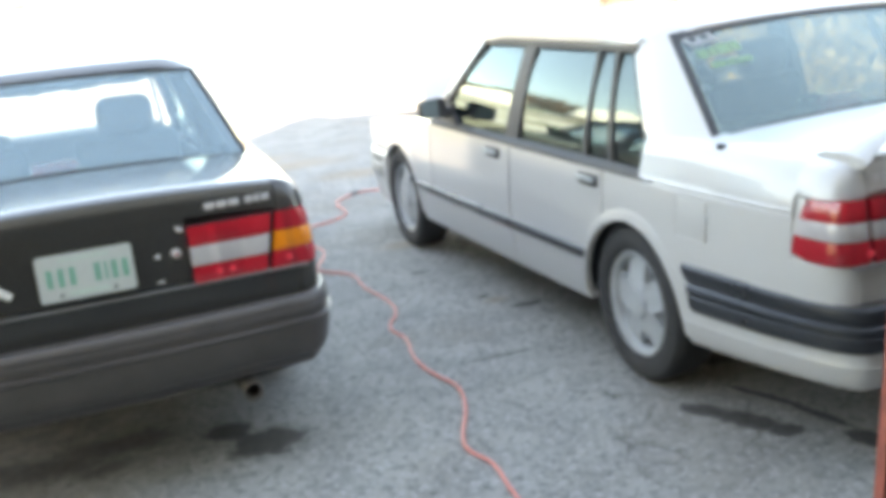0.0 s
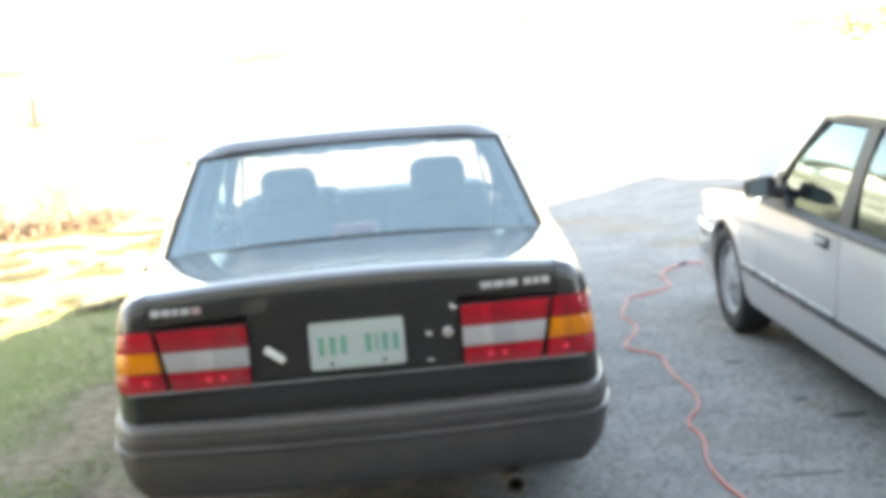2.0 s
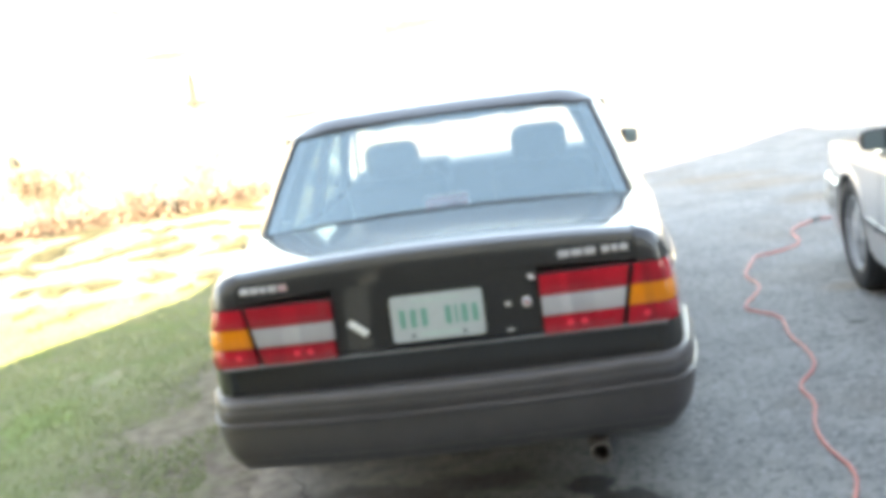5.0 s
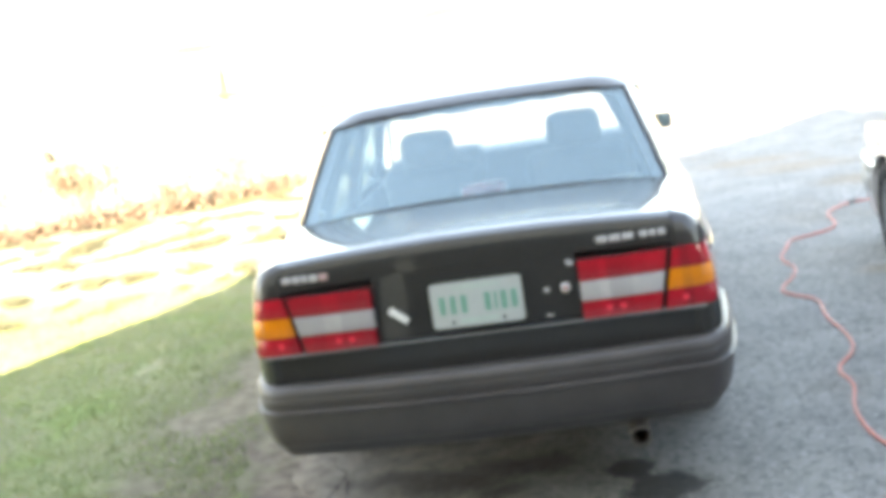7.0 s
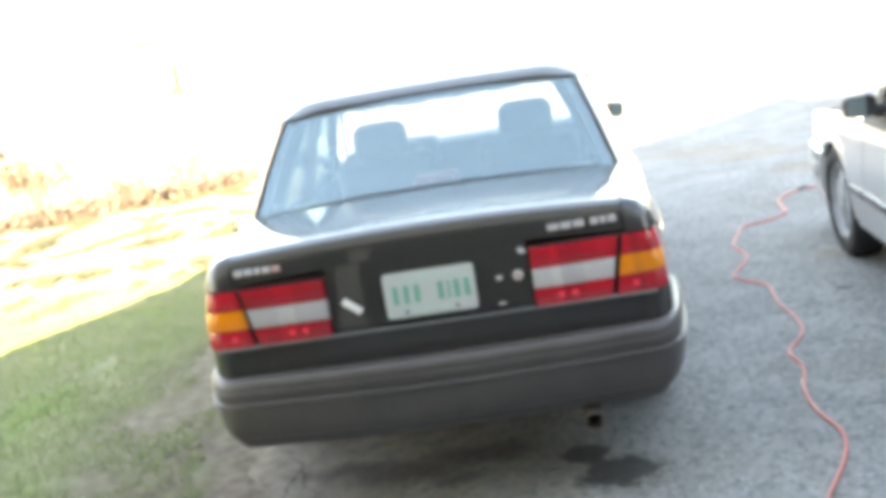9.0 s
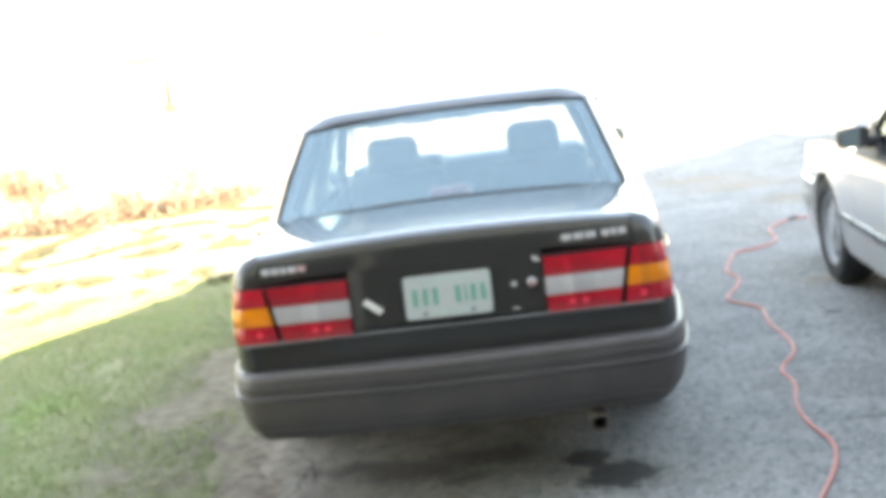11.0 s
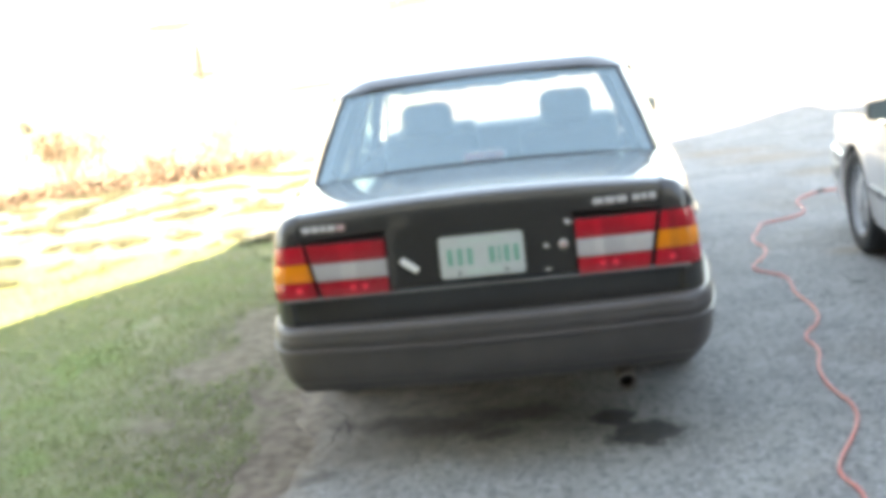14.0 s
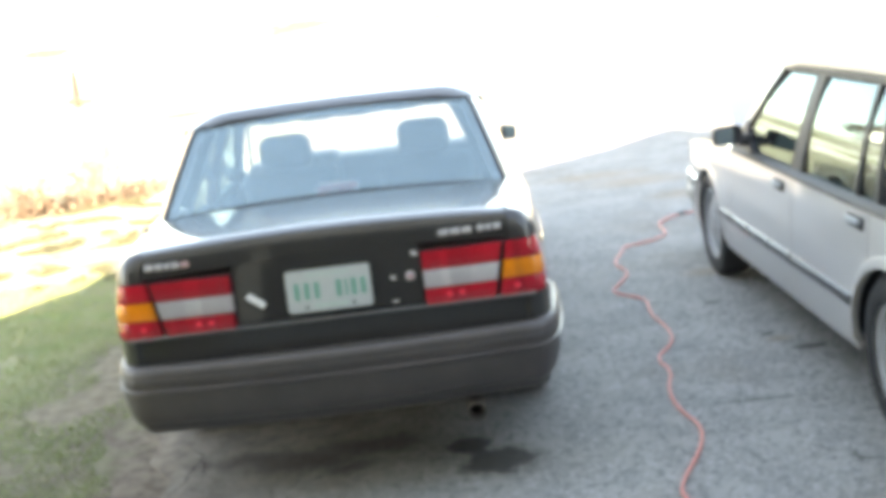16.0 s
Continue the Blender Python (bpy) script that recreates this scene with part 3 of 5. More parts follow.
        box(bm, min(s * 0.79, s * 0.88), max(s * 0.79, s * 0.88), 3.07, 3.16, 0.915, 0.972, 0.025, 4)
        part("mirror_arm", bm, "trim", mir)
        bm = bmesh.new()
        face = [Vector(p) for p in mirror_ring(3.043, 0.90, 0.020)]
        lo = [bm.verts.new(p) for p in face]
        hi = [bm.verts.new(p + Vector((0, 0.006, 0))) for p in face]
        for i in range(24):
            bm.faces.new((lo[i], lo[(i + 1) % 24], hi[(i + 1) % 24], hi[i]))
        bm.faces.new(hi)
        bm.faces.new(lo[::-1])
        bmesh.ops.recalc_face_normals(bm, faces=bm.faces)
        part("mirror_glass", bm, "mirror", mir, smooth=False)
        rows = [[(s * (side_x(y, z) - 0.004), y, z) for z in np.linspace(0.69, 0.915, 8)] for y in np.linspace(0.205, 0.31, 6)]
        part("lamp_surround", grid_shell(bmesh.new(), rows, lambda p: (-s * 0.012, 0, 0)), paint, car)
        tail_lamp(car, s, lamp_style)
        wheel(car, s, AXLE_R, drop)
        wheel(car, s, AXLE_F, drop)
        # headlamp and corner lamp at the nose
        bm = bmesh.new()
        box(bm, s * 0.40, s * 0.74, 4.70, 4.80, 0.58, 0.74, 0.015)
        part("headlamp", bm, "clear", car)
    # ---- boot lid, back panel, roof, bonnet ----
    def across(prof, half, crown=0.0, bow=0.0, n=18, sink=0.02):
        rows = []
        for y, z in prof:
            row = []
            for i in range(n + 1):
                x = -1 + 2 * i / n
                row.append((half(y, z) * x, y + bow * x * x, z + crown * (1 - x * x)))
            rows.append(row)
        return rows
    bm = bmesh.new()
    rows = []
    for y, z, g in ((0.094, 0.722, 0.0), (0.099, 0.80, 0.15), (0.105, 0.866, 0.45), (0.108, 0.895, 0.75), (0.1105, 0.9155, 1.0)):
        rows.append([(0.338 * f, y, z + 0.026 * g * (1 - (0.338 * f / 0.66) ** 2)) for f in np.linspace(-1, 1, 19)])
    grid_shell(bm, rows, lambda p: (0, 0.03, 0))
    grid_shell(bm, across([(0.110, 0.9172), (0.114, 0.95), (0.119, 0.98), (0.130, 1.001), (0.155, 1.012), (0.20, 1.016), (0.45, 1.022), (0.785, 1.029)], lambda y, z: 0.660, 0.026, 0.012), lambda p: (0, 0.02, -0.02))
    boot = part("boot_lid", bm, paint, car)
    bm = bmesh.new()
    rows = across([(0.105, 0.46), (0.100, 0.58), (0.098, 0.66), (0.094, 0.712)], lambda y, z: 0.722, 0, 0.012)
    part("rear_panel", grid_shell(bm, rows, lambda p: (0, 0.03, 0)), paint, car)
    bm = bmesh.new()
    box(bm, -0.74, 0.74, 0.080, 0.12, 0.705, 0.712, 0.002, 1)
    part("panel_moulding", bm, "moulding", car)
    bm = bmesh.new()
    rows = []
    for y in np.linspace(1.262, 2.88, 26):
        zc = float(np.interp(y, [1.262, 1.30, 1.36, 1.6, 2.1, 2.6, 2.88], [1.384, 1.410, 1.424, 1.438, 1.446, 1.444, 1.412]))
        row = []
        for i in range(25):
            x = -1 + 2 * i / 24
            ax = abs(x)
            fall = 0.012 * ax ** 2 + (0.068 * max(0.0, (ax - 0.70) / 0.30) ** 2.4)
            row.append((float(np.interp(y, [1.26, 1.50], [0.640, 0.694])) * x, y - 0.05 * (x * x) * (1 if y < 1.5 else 0.3), zc - fall))
        rows.append(row)
    part("roof", grid_shell(bm, rows, lambda p: (0, 0, -0.03)), paint, car)
    # rear and front screens
    for nm, lo_, hi_, xl, xh in (("rear_window", (0.775, 1.054), (1.272, 1.381), 0.728, 0.626), ("windscreen", (3.44, 0.925), (2.87, 1.392), 0.755, 0.63)):
        bm = bmesh.new()
        rows = []
        for i in range(9):
            f = i / 8
            y, z, hw = lo_[0] + (hi_[0] - lo_[0]) * f, lo_[1] + (hi_[1] - lo_[1]) * f, xl + (xh - xl) * f
            row = []
            for k in range(13):
                x = -1 + 2 * k / 12
                row.append((hw * x, y + ((0.035 - 0.08 * f) if nm == "rear_window" else -0.08) * x * x, z + 0.010 * math.sin(math.pi * f) - (0.034 - 0.01 * f) * x * x))
            rows.append(row)
        grid_shell(bm, rows, lambda p: (0, 0.0, -0.005))
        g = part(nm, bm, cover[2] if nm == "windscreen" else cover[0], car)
        g.visible_shadow = False
        # dark seal round the screen
        bm = bmesh.new()
        edge = rows[0] + [r[-1] for r in rows[1:]] + rows[-1][-2::-1] + [r[0] for r in rows[-2:0:-1]]
        k = len(edge)
        a = [bm.verts.new(Vector(p) + Vector((0, -0.004 if nm == "rear_window" else 0.004, 0.004))) for p in edge]
        inner_pts = []
        along = [0.0] * 13 + [i / 8 for i in range(1, 9)] + [1.0] * 12 + [i / 8 for i in range(7, 0, -1)]
        for p, f in zip(edge, along):
            p = Vector(p)
            wide = nm == "rear_window" and not dark_bumper
            sx = p.x * (1 - (0.034 if wide else 0.020) / abs(p.x)) if abs(p.x) > 0.5 else p.x
            f2 = min(max(f, 0.012), 0.945 if wide else 0.988)
            q = Vector((sx, p.y + (hi_[0] - lo_[0]) * (f2 - f), p.z + (hi_[1] - lo_[1]) * (f2 - f)))
            inner_pts.append(q)
        b = [bm.verts.new(q + Vector((0, -0.004 if nm == "rear_window" else 0.004, 0.004))) for q in inner_pts]
        c = [bm.verts.new(q + Vector((0, 0, -0.008))) for q in inner_pts]
        d = [bm.verts.new(Vector(p) + Vector((0, 0, -0.012))) for p in edge]
        for i in range(k):
            j = (i + 1) % k
            bm.faces.new((a[i], a[j], b[j], b[i]))
            bm.faces.new((b[i], b[j], c[j], c[i]))
            bm.faces.new((c[i], c[j], d[j], d[i]))
            bm.faces.new((d[i], d[j], a[j], a[i]))
        part("window_seal", bm, "trim", g)
        if nm == "windscreen":
            # ragged tint band along the top of the screen
            bm = bmesh.new()
            top = []
            bot = []
            for i in range(41):
                x = -1 + i / 20
                f = 0.585 + 0.022 * math.sin(i * 1.3) * math.sin(i * 0.53) + 0.03 * x * x
                for lst, ff in ((top, 0.97), (bot, f)):
                    y, z, hw = lo_[0] + (hi_[0] - lo_[0]) * ff, lo_[1] + (hi_[1] - lo_[1]) * ff, xl + (xh - xl) * ff
                    lst.append((hw * x * 0.96, y - 0.08 * x * x - 0.02, z))
            grid_shell(bm, [bot, top], lambda p: (0, -0.003, 0))
            part("tint_band", bm, "dash", g)
    # bonnet, hinged at the windscreen
    bm = bmesh.new()
    rows = []
    for y in np.linspace(0.0, 1.12, 16):
        yy = 3.60 + y
        row = []
        for i in range(17):
            x = -1 + 2 * i / 16
            hw = lerp_table([(3.4, 0.735), (4.2, 0.73), (4.6, 0.70), (4.8, 0.66)], yy)
            row.append((hw * x, y, lerp_table([(0, 0.0), (0.5, -0.02), (0.9, -0.06), (1.12, -0.115)], y) - 0.03 * x * x - (0.02 if abs(x) > 0.99 else 0)))
        rows.append(row)
    grid_shell(bm, rows, lambda p: (0, 0, -0.03))
    bon = part("bonnet", bm, paint, car, "white bonnet propped wide open" if hood_angle else "")
    bon.matrix_local = pose(0, 3.60, 0.902, hood_angle, 0, 0)
    bm = bmesh.new()
    rows = across([(3.38, 0.868), (3.60, 0.868)], lambda y, z: 0.76, 0.02)
    part("cowl", grid_shell(bm, rows, lambda p: (0, 0, -0.04)), "trim", car)
    # nose: grille panel
    bm = bmesh.new()
    box(bm, -0.39, 0.39, 4.72, 4.80, 0.56, 0.76, 0.012)
    part("grille", bm, "trim", car)
    bm = bmesh.new()
    box(bm, -0.74, 0.74, 3.50, 4.70, 0.45, 0.56, 0.02)
    part("engine_bay", bm, "under", car)
    bm = bmesh.new()
    box(bm, -0.70, 0.70, 1.5, 4.6, 0.20, 0.30, 0.03)
    box(bm, -0.66, 0.66, 0.20, 1.5, 0.36, 0.46, 0.03)
    box(bm, -0.20, 0.34, 0.42, 0.78, 0.29, 0.44, 0.06)
    part("underbody", bm, "under", car)
    bm = bmesh.new()
    box(bm, -0.08, 0.08, AXLE_R - 0.08, AXLE_R + 0.08, 0.22, 0.38, 0.05)
    box(bm, -0.74, 0.74, AXLE_R - 0.035, AXLE_R + 0.035, 0.275, 0.345, 0.03)
    part("rear_axle", bm, "under", car)
    # ---- bumpers ----
    def bumper(y_tail, prof, front=False, wrap=0.62, half=0.027, follow=0.0, rise=0.0):
        """Sweeps a (out, z) profile round the tail from one side to the other, lower edges rising to the tail."""
        path = [(-(side_x(y, 0.5) + half), y) for y in (wrap, wrap * 0.75, wrap * 0.5, 0.27)]
        x0 = -path[-1][0]
        for i in range(1, 8):
            a = i / 8 * math.pi / 2
            path.append((-(0.66 + (x0 - 0.66) * math.cos(a) ** 0.62), 0.27 - 0.23 * math.sin(a) ** 1.5))
        k = len(path)
        for x in np.linspace(-0.64, 0.64, 13):
            path.append((x, 0.04 * (x / 0.64) ** 2))
        path += [(-x, y) for x, y in path[:k][::-1]]
        pts = [Vector((x, y, 0)) for x, y in path]
        def ring(i):
            t = (pts[min(i + 1, len(pts) - 1)] - pts[max(i - 1, 0)]).normalized()
            nrm = Vector((t.y, -t.x, 0))
            out = []
            for o, z in prof:
                p = pts[i] + nrm * o
                if follow and i in (0, len(pts) - 1):
                    p.y = AXLE_R - math.sqrt((ARCH_R + follow) ** 2 - (z - WHEEL_R) ** 2)
                zz = z + rise * (0.016 * min(1.0, (z - 0.285) / 0.12) + 0.13 * (0.575 - z) * min(1.0, max(0.0, (0.78 - p.y) / 0.60)))
                out.append((p.x, (y_tail + p.y) if not front else (y_tail - p.y), zz))
            return out
        return sweep(bmesh.new(), pts, ring)
    if dark_bumper:
        up = [(-0.10, 0.600), (-0.030, 0.612), (-0.012, 0.608), (-0.003, 0.598), (0.001, 0.584), (0.001, 0.574), (-0.002, 0.570), (0.001, 0.566), (0.001, 0.548), (-0.002, 0.538), (-0.003, 0.532), (-0.10, 0.528)]
        lowp = [(-0.10, 0.532), (0.006, 0.5312), (0.013, 0.528), (0.014, 0.521), (0.007, 0.513), (0.004, 0.48), (-0.004, 0.43), (-0.016, 0.398), (-0.028, 0.392), (-0.034, 0.374), (-0.055, 0.350), (-0.12, 0.347)]
        b = part("rear_bumper", bumper(0.0, up), "bumper", car, "faded dark grey moulded bumper")
        part("bumper_cover", bumper(0.0, lowp, wrap=0.56, half=0.020), "bumper", b)
        part("front_bumper", bumper(4.86, [(-0.10, 0.30), (-0.10, 0.58), (0.0, 0.58), (0.01, 0.50), (0.0, 0.32)], True), "bumper", car)
    else:
        up = [(-0.06, 0.570), (-0.010, 0.575), (0.004, 0.566), (0.008, 0.545), (0.003, 0.522), (-0.004, 0.513), (0.004, 0.506), (0.012, 0.500), (0.013, 0.482), (0.009, 0.478), (0.009, 0.470), (0.014, 0.466), (0.015, 0.432), (0.004, 0.412), (-0.06, 0.410)]
        lowp = [(-0.10, 0.43), (-0.002, 0.43), (-0.002, 0.385), (0.004, 0.362), (-0.004, 0.355), (-0.010, 0.31), (-0.030, 0.285), (-0.12, 0.285)]
        b = part("rear_bumper", bumper(0.0, lowp, wrap=0.80, half=0.004, follow=0.012, rise=1.0), paint, car, "white painted bumper skirt with a black rubber band")
        part("bumper_strip", bumper(0.0, up, wrap=0.78, half=0.012, follow=0.090, rise=1.0), "strip", b)
        f = part("front_bumper", bumper(4.86, [(-0.10, 0.25), (-0.10, 0.58), (0.0, 0.58), (0.01, 0.42), (-0.02, 0.26)], True), paint, car)
        part("bumper_strip", bumper(4.862, up, True, wrap=0.55), "moulding", f)
    # exhaust
    bm = bmesh.new()
    lathe(bm, [(0.029, 0.0), (0.0335, 0.0), (0.0335, 0.34), (0.029, 0.34)], 24, closed=True)
    ex = part("exhaust_pipe", bm, "rust", car, "sooty round steel tailpipe")
    ex.matrix_local = pose(0.477, 0.045, 0.302, 0, 0, 90)
    bm = bmesh.new()
    lathe(bm, [(0.0005, 0.08), (0.0295, 0.08), (0.0295, 0.09), (0.0005, 0.09)], 20)
    part("pipe_bore", bm, "soot", ex)
    # ---- cabin ----
    for x in ((-0.33, 0.39) if dark_bumper else (-0.36, 0.36)):
        bm = bmesh.new()
        box(bm, x - 0.26, x + 0.26, 2.15, 2.68, 0.36, 0.52, 0.05)
        seat = part("front_seat", bm, "seat", car, "grey cloth front seat with tall head restraint")
        bm = bmesh.new()
        box(bm, -0.25, 0.25, -0.06, 0.06, 0.0, 0.60, 0.05, 3, pose(x, 2.16, 0.45, 12, 0, 0))
        part("backrest", bm, "seat", seat)
        bm = bmesh.new()
        box(bm, -0.135, 0.135, -0.05, 0.05, 0.0, 0.185, 0.06, 4, pose(x, 2.01, 1.04, 8, 0, 0))
        part("head_restraint", bm, "seat", seat)
    bm = bmesh.new()
    box(bm, -0.62, 0.62, 1.35, 1.85, 0.36, 0.52, 0.06)
    box(bm, -0.62, 0.62, -0.07, 0.07, 0.0, 0.52, 0.05, 3, pose(0, 1.34, 0.38, 22, 0, 0))
    bench = part("rear_bench", bm, "seat", car, "grey cloth rear bench")
    bm = bmesh.new()
    box(bm, -0.66, 0.66, 0.86, 1.30, 0.955, 0.98, 0.01)
    part("parcel_shelf", bm, "dash", car)
    bm = bmesh.new()
    box(bm, -0.09, 0.09, 1.0, 1.06, 0.98, 1.066, 0.012)
    part("high_brake_lamp", bm, "brake", car, "small red high brake lamp on the shelf")
    bm = bmesh.new()
    box(bm, -0.72, 0.72, 3.02, 3.40, 0.60, 0.965, 0.05)
    box(bm, -0.62, -0.14, 2.98, 3.22, 0.83, 1.005, 0.04)
    part("dashboard", bm, "dash", car)
    bm = bmesh.new()
    lathe(bm, [(0.18, -0.014), (0.194, 0.0), (0.18, 0.014), (0.166, 0.0)], 32, closed=True)
    box(bm, -0.012, 0.012, -0.17, 0.17, -0.03, 0.03, 0.01)
    sw = part("steering_wheel", bm, "dash", car)
    sw.matrix_local = pose(-0.38, 2.84, 0.86, 0, 22, 90)
    bm = bmesh.new()
    box(bm, -0.11, 0.11, 2.83, 2.87, 1.255, 1.315, 0.02)
    part("rear_view_mirror", bm, "dash", car)
    for s in (-1, 1):
        bm = bmesh.new()
        rows = [[(s * (side_x(y, z) - 0.07), y, z) for z in np.linspace(0.30, 0.85, 4)] for y in np.linspace(1.05, 3.3, 8)]
        part("door_lining", grid_shell(bm, rows, lambda p: (-s * 0.01, 0, 0)), "dash", car)
        bm = bmesh.new()
        rows = []
        for i in range(9):
            h = i / 8
            x = green(1, 0, h)[0] - 0.05
            rows.append([(s * (x - 0.10 * f * f), 1.145 + 0.32 * h - (0.225 - 0.06 * h) * f, 0.872 + 0.452 * h + 0.02 * f) for f in (0.0, 0.3, 0.6, 1.0)])
        part("pillar_lining", grid_shell(bm, rows, lambda p: (-s * 0.012, 0, 0)), "seat", car)
    # ---- marks on the tail ----
    bars("badge_mark", car, -0.645, 0.960, 0.1140, [0.030, 0.028, 0.020, 0.030], 0.021, "badge")
    bars("badge_mark", car, -0.513, 0.960, 0.1140, [0.028], 0.021, "badge_pink" if plate else "badge")
    bars("badge_mark", car, 0.415, 0.961, 0.1145, [0.036, 0.036, 0.036, -0.014, 0.026, 0.020, 0.026], 0.021, "badge")
    for s in (-1,):
        bm = bmesh.new()
        box(bm, s * 0.765 - 0.012, s * 0.765 + 0.012, 0.68, 0.72, 0.995, 1.020, 0.005)
        part("washer_jet", bm, "under", car)
    if plate:
        for x, z, w, h in ((0.236, 0.823, 0.009, 0.007), (0.322, 0.899, 0.011, 0.005), (0.316, 0.908, 0.008, 0.004), (0.320, 0.996, 0.016, 0.005), (0.388, 0.958, 0.016, 0.0035), (0.236, 0.737, 0.012, 0.0035)):
            y = float(np.interp(z, [0.722, 0.80, 0.866, 0.914, 0.95, 0.98, 1.0], [0.094, 0.099, 0.105, 0.108, 0.118, 0.124, 0.132]))
            part("old_sticker", box(bmesh.new(), x - w, x + w, y - 0.002, y + 0.004, z - h, z + h, 0.0015, 1), "badge", car)
    bm = bmesh.new()
    lathe(bm, [(0.0005, -0.014), (0.012, -0.014), (0.016, -0.008), (0.016, 0.01)], 20)
    lk = part("boot_lock", bm, "badge", car)
    lk.matrix_local = pose(0.298, 0.100, 0.824, 0, 0, 90)
    bm = bmesh.new()
    lathe(bm, [(0.0005, -0.0155), (0.008, -0.0150), (0.0085, -0.013)], 16)
    part("key_face", bm, "lock_red", lk)
    if plate:
        bm = bmesh.new()
        box(bm, -0.1525, 0.1525, -0.004, 0.002, -0.076, 0.076, 0.012, 3)
        # keep the bevel in the plate's outline only
        for v in bm.verts:
            v.co.y = -0.004 if v.co.y < -0.001 else 0.002
        pl = part("number_plate", bm, "plate", car, "white number plate with green print")
        pl.matrix_local = pose(0.004, 0.088, 0.815, -4, 0, 0)
        for x in (-0.115, -0.079, -0.043, 0.036, 0.063, 0.090, 0.124):
            w = 0.0045 if x == 0.063 else 0.0095
            part("plate_mark", box(bmesh.new(), x - w, x + w, -0.0055, -0.004, -0.030, 0.030, 0.0005, 1), "plate_green", pl)
        part("plate_caption", box(bmesh.new(), -0.06, 0.07, -0.0055, -0.004, -0.060, -0.050, 0.0005, 1), "plate_faint", pl)
        part("plate_caption", box(bmesh.new(), -0.08, 0.08, -0.0055, -0.004, 0.053, 0.060, 0.0005, 1), "plate_faint", pl)
        for x in (-0.085, 0.085):
            bm = bmesh.new()
            lathe(bm, [(0.0005, -0.004), (0.006, -0.003), (0.006, 0.0)], 12)
            b = part("plate_bolt", bm, "under", pl)
            b.matrix_local = pose(x, -0.005, -0.058, 0, 0, 90)
        bm = bmesh.new()
        box(bm, -0.036, 0.036, -0.004, 0.002, -0.012, 0.012, 0.002, 1, pose(-0.262, 0.094, 0.800, 0, 38, 0))
        part("sticker", bm, "sticker", car, "small white sticker stuck on at a slant")
    if spoiler:
        bm = bmesh.new()
        rows = []
        for i in range(33):
            x = -1 + i / 16
            rise = 0.125 * (1 - abs(x) ** 4.5)
            row = []
            for k in range(12):
                t = 2 * math.pi * k / 12
                row.append((0.69 * x, 0.185 + (0.085 + 0.03 * abs(x) ** 7) * math.cos(t) + 0.02 * abs(x) ** 7, 1.012 + rise + (0.013 + 0.012 * abs(x) ** 6) * math.sin(t)))
            rows.append(row)
        sweep(bm, rows, lambda i: rows[i])
        part("spoiler", bm, paint, car, "white wing spoiler on the boot lid")
        bm = bmesh.new()
        rows = []
        box(bm, -0.005, 0.002, -0.085, 0.085, -0.095, 0.095, 0.012, 2)
        for v in bm.verts:
            y, z = 0.79 + v.co.y, 0.755 + v.co.z * 0.75
            v.co = Vector((-(side_x(y, z) + 0.0015) + v.co.x * 0.5, y, z))
        flap = part("fuel_flap", bm, paint, car)
        yn, zn = 0.705, 0.765
        part("finger_notch", box(bmesh.new(), -(side_x(yn, zn) + 0.0055), -(side_x(yn, zn) - 0.002), yn - 0.006, yn + 0.005, zn - 0.014, zn + 0.014, 0.003, 2), "alloy", flap)
        marks = [("decal", (-0.585, -0.455, 1.308, 1.316)), ("decal", (-0.575, -0.445, 1.282, 1.293))]
        marks += [("decal", (x, x + w, 1.293, 1.308)) for x, w in ((-0.582, 0.022), (-0.530, 0.020), (-0.475, 0.025))]
        marks += [("lime", (x, x + w, z, z + 0.026)) for x, w, z in ((-0.570, 0.050, 1.240), (-0.510, 0.024, 1.242), (-0.478, 0.060, 1.243), (-0.410, 0.034, 1.244))]
        marks += [("lime", (x, x + w, 1.206, 1.221)) for x, w in ((-0.545, 0.066), (-0.470, 0.030), (-0.432, 0.064))]
        for mt, (x0, x1, z0, z1) in marks:
            def on_glass(x, z):
                f = (z - 1.03) / 0.30
                u = x / (0.728 - 0.102 * f)
                return (x, 0.775 + 0.493 * f + (0.035 - 0.08 * f) * u * u - 0.004, 1.056 + 0.316 * f + 0.010 - (0.034 - 0.01 * f) * u * u)
            bm = bmesh.new()
            grid_shell(bm, [[on_glass(x, z) for x in np.linspace(x0, x1, 5)] for z in np.linspace(z0, z1, 3)], lambda p: (0, 0.0006, -0.0012))
            part("window_decal", bm, mt, car, "small decal on the rear window")
    return car


black_car = build_car("black four-door saloon with faded grey bumpers, parked beside grass", "black", pose(0, 0, 0, 0, 0, 0.8), ("screen", "glass", "windscreen", "glass"), "amber", True, False, 0, True)
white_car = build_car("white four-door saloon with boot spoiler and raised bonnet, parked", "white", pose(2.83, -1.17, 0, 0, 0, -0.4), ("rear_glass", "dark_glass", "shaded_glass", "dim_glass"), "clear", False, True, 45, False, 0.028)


# ---- ground ----
def node_math(nt, op, a, b=None, clamp=False):
    n = nt.nodes.new("ShaderNodeMath")
    n.operation, n.use_clamp = op, clamp
    for i, v in enumerate((a, b)):
        if v is None:
            continue
        if isinstance(v, (int, float)):
            n.inputs[i].default_value = v
        else:
            nt.links.new(v, n.inputs[i])
    return n.outputs[0]


def node_mix(nt, fac, a, b):
    n = nt.nodes.new("ShaderNodeMix")
    n.data_type = "RGBA"
    for sock, v in ((n.inputs[0], fac), (n.inputs[6], a), (n.inputs[7], b)):
        if isinstance(v, (int, float)):
            sock.default_value = v
        elif isinstance(v, tuple):
            sock.default_value = (*v, 1)
        else:
            nt.links.new(v, sock)
    return n.outputs[2]


